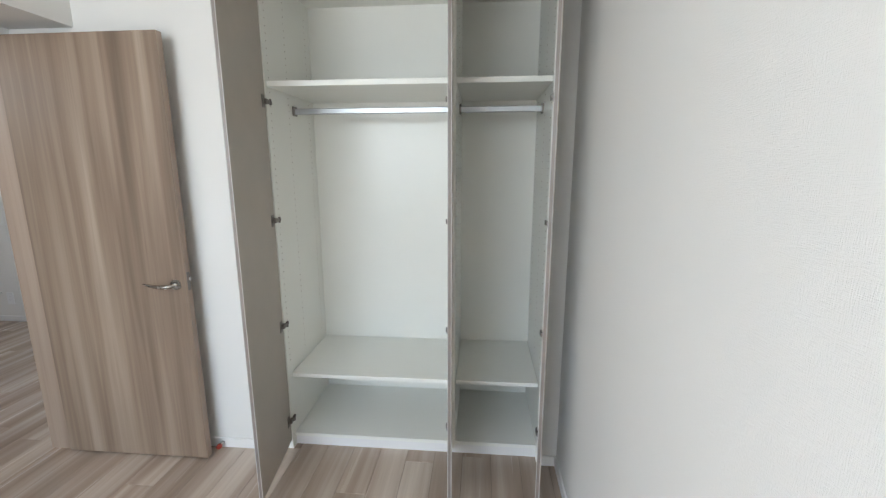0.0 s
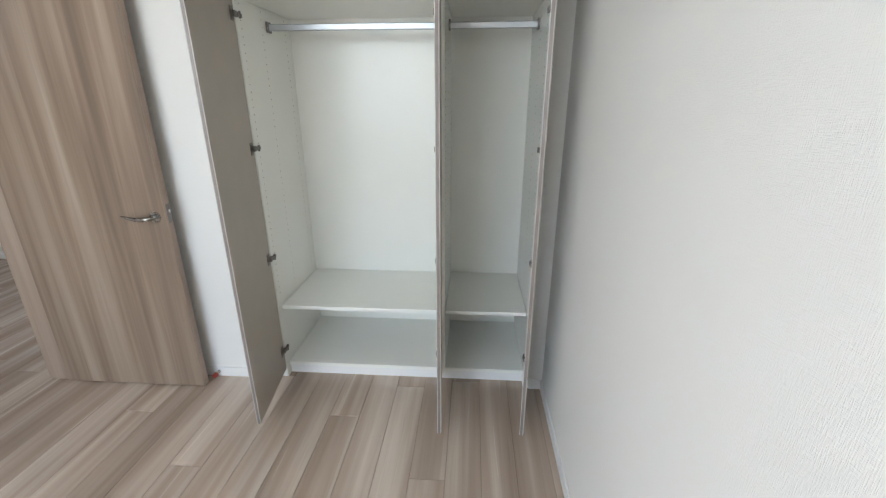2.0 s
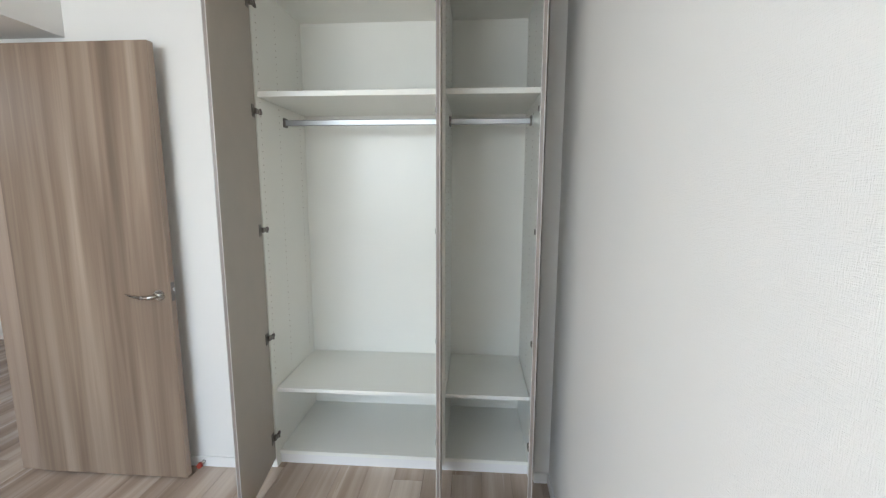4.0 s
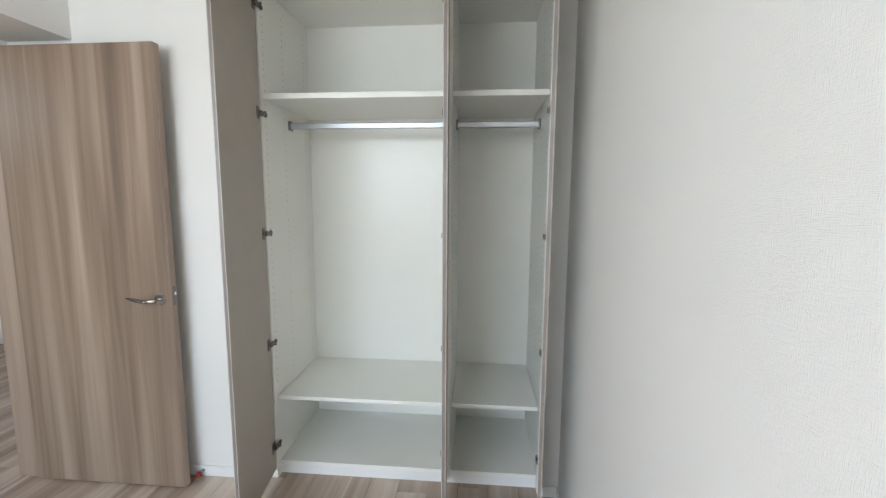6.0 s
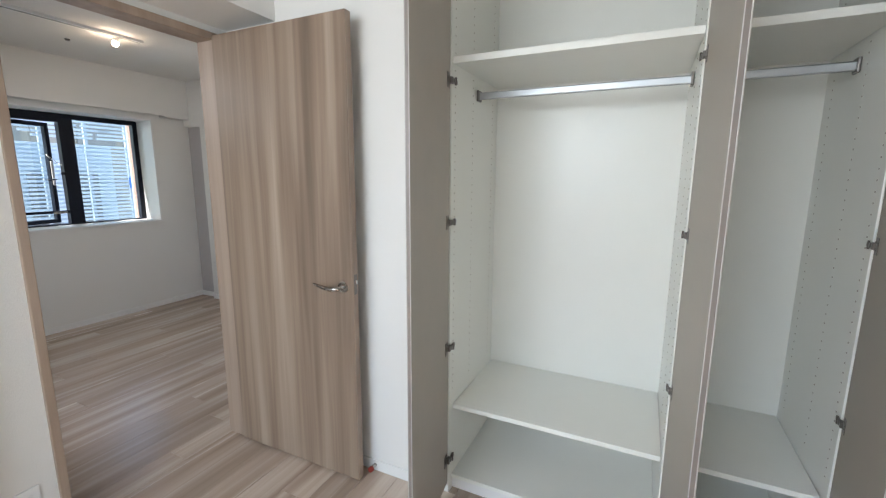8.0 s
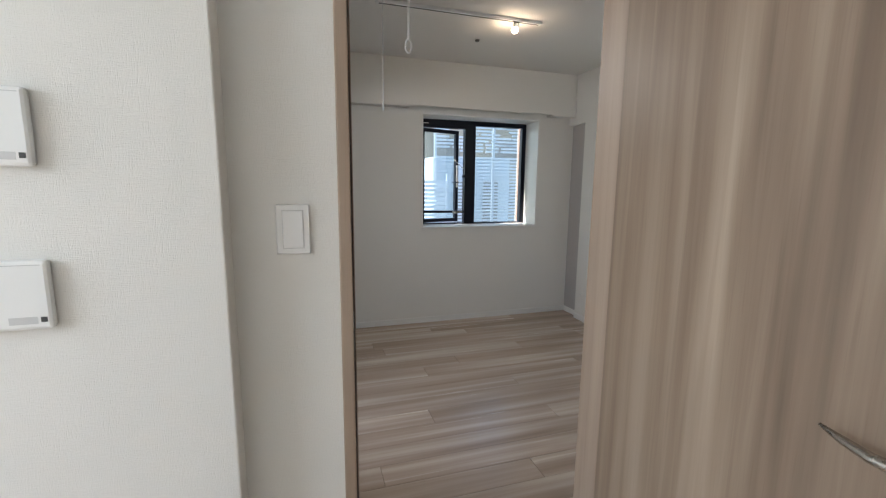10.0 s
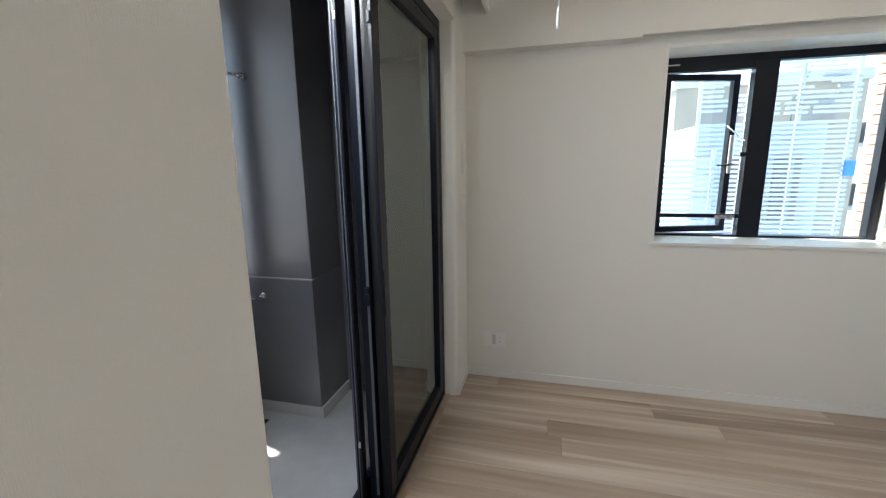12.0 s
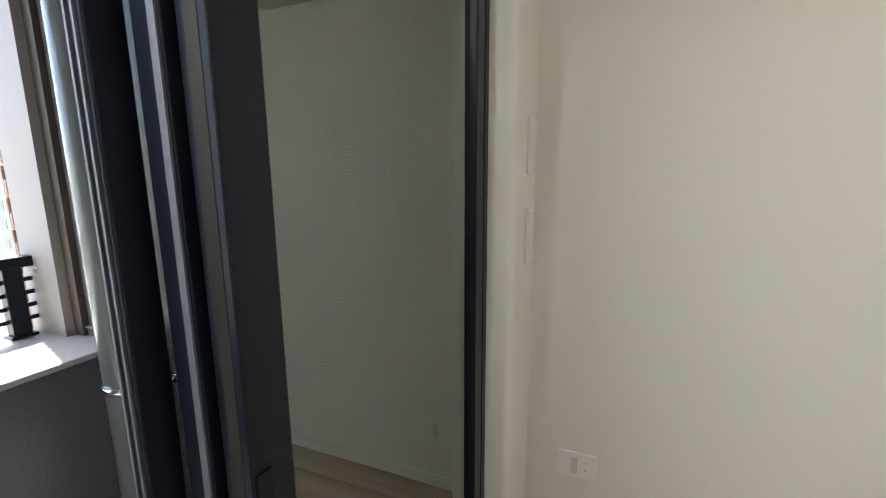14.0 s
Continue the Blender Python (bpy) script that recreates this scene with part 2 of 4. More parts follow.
def sweep(points, radii, sides=12, flat=1.0):
    """A tube along points with a radius at each; flat squeezes it in height."""
    bm, rings = bmesh.new(), []
    for i, p in enumerate(points):
        p = Vector(p)
        d = Vector(points[min(i + 1, len(points) - 1)]) - Vector(points[max(i - 1, 0)])
        q = d.to_track_quat("Z", "Y")
        rings.append([bm.verts.new(p + q @ Vector((math.cos(2 * math.pi * k / sides) * radii[i], math.sin(2 * math.pi * k / sides) * radii[i] * flat, 0))) for k in range(sides)])
    for r0, r1 in zip(rings, rings[1:]):
        for k in range(sides):
            bm.faces.new((r0[k], r0[(k + 1) % sides], r1[(k + 1) % sides], r1[k]))
    bm.faces.new(rings[0][::-1])
    bm.faces.new(rings[-1])
    return bm


def mesh_of(name, bm, material, smooth=False):
    bmesh.ops.recalc_face_normals(bm, faces=bm.faces)
    me = bpy.data.meshes.new(name)
    bm.to_mesh(me)
    bm.free()
    me.materials.append(material)
    if smooth:
        me.polygons.foreach_set("use_smooth", [len(f.vertices) == 4 for f in me.polygons])
    return me


def part(name, bm, material, parent, label="", smooth=False):
    ob = new(name, mesh_of(name, bm, material, smooth))
    ob.parent = parent
    return tagged(ob, label)


def thing(name, label, category, at=(0, 0, 0), group=""):
    ob = new(name)
    ob.location = at
    ob.empty_display_size = 0.1
    return tagged(ob, label, category, group)


def setting(name, bm, material, label, category):
    return tagged(new(name, mesh_of(name, bm, material)), label, category, kind="structure")


# ---- the large structure ----
H = 2.45                 # ceilings
EAST, SOUTH1, FRONT = 1.466, -1.1, 2.58
CTRL, SOFFIT, PART1, PART2 = -1.07, -0.82, -1.15, -1.235
JAMB0, JAMB1 = 1.715, 2.485
SOUTH2, WEST, NORTH = 1.546, -4.0, 4.215
OPEN0, OPEN1, OPEN_TOP = -1.962, -3.70, 2.155
WY0, WY1, WZ0, WZ1 = 2.643, 3.862, 0.948, 2.01

setting("wall_east", box(EAST, EAST + 0.14, SOUTH1 - 0.14, 3.35, -0.02, H), M_WALL, "white woven wallpaper wall beside the wardrobe", "wall")
setting("wall_south_bedroom", boxes((CTRL - 0.25, -0.97, SOUTH1 - 0.14, SOUTH1, -0.02, H), (0.62, EAST, SOUTH1 - 0.14, SOUTH1, -0.02, H),
                                    (-0.97, 0.62, SOUTH1 - 0.14, SOUTH1, 2.36, H), (-0.97, 0.62, SOUTH1 - 0.14, SOUTH1, -0.02, 0.1)),
        M_WALL, "white papered wall with a wide window opening", "wall")
setting("wall_west_bedroom", box(CTRL - 0.25, CTRL, SOUTH1, 1.445, -0.02, H, bevel=0.004), M_WALL, "white papered wall with controllers on it", "wall")
setting("wall_north_bedroom", boxes((PART1, 0.03, FRONT, FRONT + 0.12, -0.02, H), (1.392, EAST, FRONT, FRONT + 0.05, -0.02, H),
                                    (0.03, 1.392, FRONT + 0.03, FRONT + 0.12, 2.43, H)),
        M_WALL, "white papered wall beside the wardrobe", "wall")
setting("wall_above_alcove", boxes((PART1, SOFFIT, 1.445, FRONT, 2.135, H), (CTRL, SOFFIT, SOUTH1, 1.445, 2.135, H)), M_WALL, "white papered lintel above the door alcove", "wall")
setting("wall_partition", boxes((PART2, PART1, 1.445, JAMB0 - 0.012, -0.02, H), (PART2, PART1, JAMB1 + 0.012, 4.4, -0.02, H),
                                (PART2, PART1, JAMB0 - 0.012, JAMB1 + 0.012, 2.105, H)),
        M_WALL, "thin white papered partition with a doorway", "wall")


def post_box(bm, x0, x1, y0, y1, z0, z1, corner, radius):
    """An upright block whose one vertical edge, at corner, is rounded."""
    r = bmesh.ops.create_cube(bm, size=1.0, matrix=Matrix.LocRotScale(((x0 + x1) / 2, (y0 + y1) / 2, (z0 + z1) / 2), None, (x1 - x0, y1 - y0, z1 - z0)))
    edges = {e for v in r["verts"] for e in v.link_edges}
    edges = [e for e in edges if all(abs(v.co.x - corner[0]) < 1e-4 and abs(v.co.y - corner[1]) < 1e-4 for v in e.verts)]
    bmesh.ops.bevel(bm, geom=edges, offset=radius, segments=8, affect="EDGES", profile=0.5)
    return bm


ws = boxes((OPEN1, OPEN0, SOUTH2 - 0.26, SOUTH2, OPEN_TOP, H))
post_box(ws, OPEN0, PART2, SOUTH2 - 0.26, 1.58, -0.02, H, (OPEN0, 1.58), 0.026)
post_box(ws, WEST - 0.3, OPEN1, SOUTH2 - 0.26, SOUTH2, -0.02, H, (OPEN1, SOUTH2), 0.026)
setting("wall_south", ws,
        M_WALL, "white papered wall around the balcony window", "wall")
setting("wall_west", boxes((WEST - 0.3, WEST, SOUTH2, WY0, -0.02, H), (WEST - 0.3, WEST, WY1, 4.4, -0.02, H),
                           (WEST - 0.3, WEST, WY0, WY1, -0.02, WZ0), (WEST - 0.3, WEST, WY0, WY1, WZ1, H)),
        M_WALL, "white papered wall around a small window", "wall")
setting("wall_north", boxes((-3.73, PART2, NORTH, 4.4, -0.02, H), (WEST, -3.73, NORTH, 4.4, 1.97, H)), M_WALL, "white papered wall beside a grey niche", "wall")
# same woven relief as the walls, in a darker grey
setting("niche_back", box(WEST, -3.73, NORTH + 0.05, 4.4, -0.02, 1.97), M_NICHE, "shallow papered corner niche, darker and greyer than the wall", "wall")
# ceiling beam over the window with a curtain pocket in its underside
setting("beam", boxes((WEST, -3.90, SOUTH2, 2.50, 2.042, H), (WEST, -3.90, 3.95, NORTH, 2.042, H), (-3.918, -3.90, 2.50, 3.95, 2.055, H),
                      (WEST, -3.918, 2.50, 3.95, 2.10, H)), M_WALL, "white papered ceiling beam above the window", "beam")
setting("ceiling_bedroom", box(CTRL - 0.25, EAST + 0.14, SOUTH1 - 0.14, 3.35, H, H + 0.1), M_CEIL, "plain white bedroom ceiling", "ceiling")
setting("ceiling", box(WEST - 0.3, CTRL - 0.25, SOUTH2 - 0.26, 4.4, H, H + 0.1), M_CEIL, "plain white ceiling with a lighting rail", "ceiling")
setting("curtain_box", boxes((-3.9, -1.6, 1.684, 1.70, 2.235, H), (-1.586, -1.6, 1.58, 1.684, 2.235, H)), M_TRIM, "white curtain box above the balcony window", "trim")
setting("wall_wardrobe_back", box(-0.1, EAST, 3.2, 3.35, -0.02, H), M_WALL, "plain wall behind the wardrobe", "wall")

# baseboards
def baseboard(rows, label):
    return setting("baseboard", boxes(*rows, bevel=0.002), M_TRIM, label, "baseboard")


BB = 0.055
baseboard([(EAST - 0.009, EAST, SOUTH1, FRONT, 0, BB)], "low white baseboard along the bedroom side wall")
baseboard([(PART1, 0.028, FRONT - 0.009, FRONT, 0, BB), (1.394, EAST - 0.009, FRONT - 0.009, FRONT, 0, BB)], "low white baseboard beside the wardrobe")
baseboard([(CTRL, CTRL + 0.009, SOUTH1, 1.445, 0, BB)], "low white baseboard under the controllers")
baseboard([(PART1, PART1 + 0.009, 1.445, JAMB0 - 0.03, 0, BB)], "short white baseboard beside the doorway")
baseboard([(WEST, WEST + 0.009, SOUTH2, NORTH + 0.05, 0, BB)], "low white baseboard under the window")
baseboard([(-3.73, PART2, NORTH - 0.009, NORTH, 0, BB), (WEST + 0.009, -3.73, NORTH + 0.041, NORTH + 0.05, 0, BB)], "low white baseboard beside the niche")
baseboard([(OPEN0 + 0.006, PART2, 1.58, 1.589, 0, BB), (WEST + 0.009, OPEN1 - 0.004, SOUTH2, SOUTH2 + 0.009, 0, BB)], "low white baseboard beside the balcony window")

# door frame
frame_1 = tagged(new("door_frame"), "brown wood door frame in the partition", "door frame", kind="structure")
for y0, y1 in ((JAMB0 - 0.03, JAMB0), (JAMB1, JAMB1 + 0.03)):
    part("jamb", box(PART2 - 0.012, PART1 + 0.014, y0, y1, 0, 2.10, bevel=0.003), M_FRAMEWOOD, frame_1)
part("head", box(PART2 - 0.012, PART1 + 0.014, JAMB0 - 0.03, JAMB1 + 0.03, 2.068, 2.104, bevel=0.003), M_FRAMEWOOD, frame_1)
part("stop", box(PART2 + 0.02, PART1 - 0.03, JAMB0, JAMB0 + 0.010, 0, 2.068), M_FRAMEWOOD, frame_1)
part("seal", box(PART1 - 0.0295, PART1 - 0.020, JAMB0, JAMB0 + 0.007, 0, 2.068), M_BROWN, frame_1, "dark rubber door seal")
part("strike_plate", box(PART1 - 0.014, PART1 + 0.006, JAMB0, JAMB0 + 0.002, 0.90, 1.03), M_STEEL, frame_1, "steel strike plate")

# window reveal liner of the small window
liner = tagged(new("window_liner"), "white board lining of the window opening", "window trim", kind="structure")
for n_, r in (("sill", (WEST - 0.25, WEST + 0.016, WY0 - 0.012, WY1 + 0.012, WZ0 - 0.014, WZ0 + 0.004)),
              ("head", (WEST - 0.25, WEST + 0.006, WY0, WY1, WZ1 - 0.010, WZ1 + 0.008)),
              ("side", (WEST - 0.25, WEST + 0.006, WY0 - 0.008, WY0 + 0.008, WZ0 + 0.004, WZ1 - 0.010)),
              ("side", (WEST - 0.25, WEST + 0.006, WY1 - 0.008, WY1 + 0.008, WZ0 + 0.004, WZ1 - 0.010))):
    part(n_, box(*r, bevel=0.002), M_TRIM, liner)


# ---- wardrobe ----
def wardrobe():
    w = thing("wardrobe", "built-in white wardrobe with greige doors standing open", "wardrobe", (0.7, 2.9, 0))
    inv = Matrix.Translation((-0.7, -2.9, 0))

    def p(name, bm, m, parent=w, label="", smooth=False):
        if parent is w:
            bm.transform(inv)
        return part(name, bm, m, parent, label, smooth)
    L, R, B, TOP, F = 0.072, 1.368, 3.15, 2.376, 2.592
    D0, D1 = 0.912, 0.948
    p("side_panel", box(L - 0.040, L, F, B + 0.02, 0.0, 2.425, bevel=0.0015), M_CARCASS)
    p("side_panel", box(R, R + 0.020, F, B + 0.02, 0.0, 2.425, bevel=0.0015), M_CARCASS)
    p("divider", box(D0, D1, F, B, 0.056, TOP, bevel=0.0015), M_CARCASS)
    p("back_panel", box(L, R, B, B + 0.018, 0.0, TOP), M_CARCASS)
    p("top_panel", box(L, R, F, B, TOP, TOP + 0.03), M_CARCASS)
    p("plinth", box(L, R, 2.636, 2.652, 0.0, 0.056), M_TRIM)
    for x0, x1 in ((L, D0), (D1, R)):
        p("bottom_panel", box(x0, x1, 2.622, B, 0.057, 0.077, bevel=0.0015), M_CARCASS)
        p("shelf", box(x0 + 0.0028, x1 - 0.0028, 2.625, B - 0.002, 0.405, 0.425, bevel=0.0015), M_CARCASS)
        p("shelf", box(x0 + 0.001, x1 - 0.001, 2.603, B - 0.002, 1.865, 1.890, bevel=0.0015), M_CARCASS)
        rail = p("clothes_rail", box(x0 + 0.003, x1 - 0.003, 2.872, 2.890, 1.772, 1.802, bevel=0.004), M_ALU, label="aluminium clothes rail")
        for xa, xb in ((x0, x0 + 0.010), (x1 - 0.010, x1)):
            bm = box(xa, xb, 2.860, 2.902, 1.764, 1.812, bevel=0.003)
            bm.transform(inv)
            part("rail_bracket", bm, M_HINGE, rail, "dark metal rail bracket")
    # rows of shelf-pin holes
    for x, s in ((L, 1), (R, -1), (D0, -1), (D1, 1)):
        for y in (2.628, 2.82, 3.08):
            bm = bmesh.new()
            z = 0.50
            while z < 2.32:
                add_rod(bm, (x - 0.001 * s, y, z), (x + 0.0012 * s, y, z), 0.0027, sides=6)
                z += 0.032
            tagged(p("pin_holes", bm, M_CDOOR, label="rows of small shelf pin holes"), kind="stuff")
    # hinged doors, built closed in their own frame: hinge line at 0, leaf along +x
    for hx, turn, width in ((L - 0.002, -82.0, 0.425), (D0 + 0.004, 93.6, 0.425), (R + 0.003, 81.0, 0.415)):
        s = 1 if turn < 0 else -1
        leaf = part("door", box(0.003 * s, width * s, -0.015, 0.0, 0.058, 2.40, bevel=0.0012), M_CDOOR, w, "greige wardrobe door standing open")
        leaf.matrix_basis = pose(hx - 0.7, F - 0.006 - 2.9, 0, 0, 0, turn)
        part("edge_band", box(width * s, (width + 0.0025) * s, -0.0130, -0.0020, 0.058, 2.40), M_CEDGE, leaf, "greige edge band")
        # paler strips on both edge sides paint in the highlight seen there
        for ya, yb in ((-0.0155, -0.0130), (-0.0020, 0.0005)):
            part("edge_highlight", box(width * s, (width + 0.0035) * s, ya, yb, 0.058, 2.40, bevel=0.0006), M_EDGE_GLINT, leaf, "thin pale strip painting the door edge highlight")
        part("edge_band", box(0.004 * s, (width - 0.002) * s, -0.0175, -0.0155, 0.058, 2.40), M_CDOOR, leaf, "greige outer door face")
        for z in (0.185, 0.714, 1.25, 1.795, 2.262):
            bm = box(0.020 * s, 0.050 * s, 0.0, 0.003, z - 0.028, z + 0.028, bevel=0.001)
            add_rod(bm, (0.030 * s, -0.002, z), (0.030 * s, 0.006, z), 0.0165)
            add_box(bm, 0.008 * s, 0.036 * s, 0.003, 0.018, z - 0.012, z + 0.012, bevel=0.004)
            add_box(bm, -0.030 * s, 0.020 * s, 0.010, 0.021, z - 0.0085, z + 0.0085, bevel=0.003)
            add_rod(bm, (-0.004 * s, 0.020, z - 0.014), (-0.004 * s, 0.020, z + 0.014), 0.005, sides=10)
            if turn > 0:
                bm.transform(Matrix.Diagonal((0.8, 0.6, 0.85, 1.0)) @ Matrix.Translation((0, 0, z * (1 / 0.85 - 1))))
            part("hinge", bm, M_HINGE, leaf, "nickel concealed hinge")
    return w


wardrobe()


# ---- the bedroom door ----
def bedroom_door():
    d = thing("door", "open brown wood-grain flush door with a lever handle", "door", (-1.115, 2.484, 0.01))
    W, T, HT = 0.779, 0.036, 2.07
    part("leaf", box(0, W, -0.018, 0.018, 0, HT, bevel=0.0015), M_DOOR, d)
    part("edge_band", box(W, W + 0.0012, -0.0165, 0.0165, 0.001, HT - 0.001), M_FRAMEWOOD, d, "brown edge band")
    hx, hz = W - 0.053, 0.938
    for s in (-1, 1):
        h = part("door_handle", rod((hx, 0.018 * s, hz), (hx, 0.026 * s, hz), 0.0255, 0.024, sides=28), M_STEEL, d, "satin steel lever handle", True)
        pts = [(hx, 0.024 * s, hz), (hx, 0.045 * s, hz), (hx - 0.006, 0.056 * s, hz), (hx - 0.030, 0.060 * s, hz - 0.003), (hx - 0.065, 0.059 * s, hz - 0.004),
               (hx - 0.105, 0.057 * s, hz + 0.002), (hx - 0.138, 0.055 * s, hz + 0.010)]
        part("lever", sweep(pts, [0.011, 0.0105, 0.0115, 0.012, 0.0105, 0.008, 0.003], 14, 0.85), M_STEEL, h, "", True)
    part("latch_plate", box(W + 0.0013, W + 0.0026, -0.011, 0.011, hz - 0.03, hz + 0.06, bevel=0.0005), M_HINGE, d, "steel latch plate")
    part("latch", box(W + 0.0026, W + 0.014, -0.007, 0.005, hz + 0.018, hz + 0.036, bevel=0.002), M_CHROME, d, "chrome latch bolt")
    for z in (0.18, 1.02, 1.86):
        part("hinge", rod((-0.006, 0.018, z - 0.05), (-0.006, 0.018, z + 0.05), 0.007), M_STEEL, d, "steel hinge")
    return d


bedroom_door()

stop = thing("door_stop", "small red-brown rubber door stop on the wall foot", "door stop", (-0.315, FRONT - 0.009, 0.03))
part("stem", rod((0, 0, 0), (0, -0.030, 0), 0.009), M_STEEL, stop, "", True)
part("bumper", rod((0, -0.030, 0), (0, -0.046, 0), 0.014, 0.012), M_RED, stop, "red-brown rubber bumper", True)


# ---- switches, outlets, controllers ----
def local(ob, at, turn):
    ob.matrix_basis = pose(*at, 0, 0, turn)
    return ob


def wall_switch(at, turn, label, size=1.0, marked=True):
    """Plate in the xz plane, facing -y before the turn."""
    t = thing("light_switch", label, "switch")
    w, h = 0.040 * size, 0.062 * size
    part("plate", box(-w, w, -0.009, 0, -h, h, bevel=0.003), M_PLASTIC, t)
    part("gap", box(-w * 0.63, w * 0.63, -0.0095, -0.007, -h * 0.775, h * 0.775), M_PLASTIC2, t)
    part("rocker", box(-w * 0.60, w * 0.60, -0.0125, -0.008, -h * 0.755, h * 0.755, bevel=0.0018), M_PLASTIC, t)
    if marked:
        part("mark", box(-0.005, 0.005, -0.0129, -0.0125, -0.001, 0.001), M_INK, t, "small dark indicator mark")
    return local(t, at, turn)


def outlet(at, turn, label, wide=False):
    t = thing("wall_outlet", label, "outlet")
    w, hh = (0.072, 0.052) if wide else (0.035, 0.06)
    part("plate", box(-w, w, -0.007, 0, -hh, hh, bevel=0.0025), M_PLASTIC, t)
    for cx in ((-0.006, 0.036) if wide else (0,)):
        part("insert", box(cx - 0.0115, cx + 0.0115, -0.0085, -0.006, -0.034, 0.034, bevel=0.001), M_PLASTIC if cx >= 0 else M_PLASTIC2, t)
        if cx >= 0:
            for cz in (-0.018, 0.012):
                for dx in (-0.0042, 0.0042):
                    part("slot", box(cx + dx - 0.0009, cx + dx + 0.0009, -0.0088, -0.008, cz, cz + 0.0085), M_INK, t)
    return local(t, at, turn)


wall_switch((PART1, 1.580, 1.243), 90, "white rocker light switch beside the doorway", 0.95, False)
wall_switch((-1.442, 1.58, 1.236), 180, "white rocker light switch beside the balcony window", 1.13)
outlet((PART1, 1.597, 0.25), 90, "white socket outlet low beside the doorway")
outlet((WEST, 1.735, 0.268), 90, "white double outlet low on the window wall", True)
outlet((-3.52, NORTH, 0.235), 0, "white outlet low on the side wall")
cable = thing("cable_end", "short white cable end sticking out of the wall", "cable", (-3.604, NORTH, 0.292))
part("wire", sweep([(0, 0, 0), (0.003, -0.02, 0.002), (0.012, -0.04, -0.004), (0.02, -0.05, -0.012)], [0.003] * 4, 8), M_PLASTIC2, cable, "", True)


def controller(z, hgt, label):
    t = thing("wall_controller", label, "controller", (CTRL, 1.145, z))
    part("case", box(0, 0.018, -0.150, 0, -hgt / 2, hgt / 2, bevel=0.007), M_PLASTIC, t)
    part("cover_line", box(0.0181, 0.0185, -0.128, -0.010, hgt / 2 - 0.010, hgt / 2 - 0.0085), M_PLASTIC2, t)
    part("caption", box(0.0181, 0.0185, -0.068, -0.024, -hgt / 2 + 0.012, -hgt / 2 + 0.026), M_PLASTIC2, t, "faint grey print lines")
    part("tag", box(0.0181, 0.0186, -0.019, -0.009, -hgt / 2 + 0.015, -hgt / 2 + 0.025), M_INK, t, "tiny dark square print")


controller(1.445, 0.140, "white rounded wall controller with a cover flap")
controller(1.137, 0.134, "white rounded wall controller below another")
vent = thing("air_vent", "white round wall air vent with a domed cover", "vent", (CTRL, 1.060, 1.775))
part("flange", rod((0, 0, 0), (0.012, 0, 0), 0.100, 0.092, sides=40), M_PLASTIC, vent, "", True)
part("dome", rod((0.012, 0, 0), (0.045, 0, 0), 0.070, 0.060, sides=40), M_PLASTIC2, vent, "", True)

# cover plates on the narrow wall beside the balcony window
for z0, z1 in ((1.351, 1.533), (1.06, 1.241)):
    t = thing("cover_plate", "white rectangular cover plate beside the balcony window", "cover plate", (-3.895, SOUTH2, (z0 + z1) / 2), "cover plates")
    part("plate", box(-0.045, 0.045, 0, 0.011, (z0 - z1) / 2, (z1 - z0) / 2, bevel=0.003), M_PLASTIC, t)
    part("inner_plate", box(-0.036, 0.036, 0.011, 0.0135, (z0 - z1) / 2 + 0.012, (z1 - z0) / 2 - 0.012, bevel=0.001), M_PLASTIC, t)


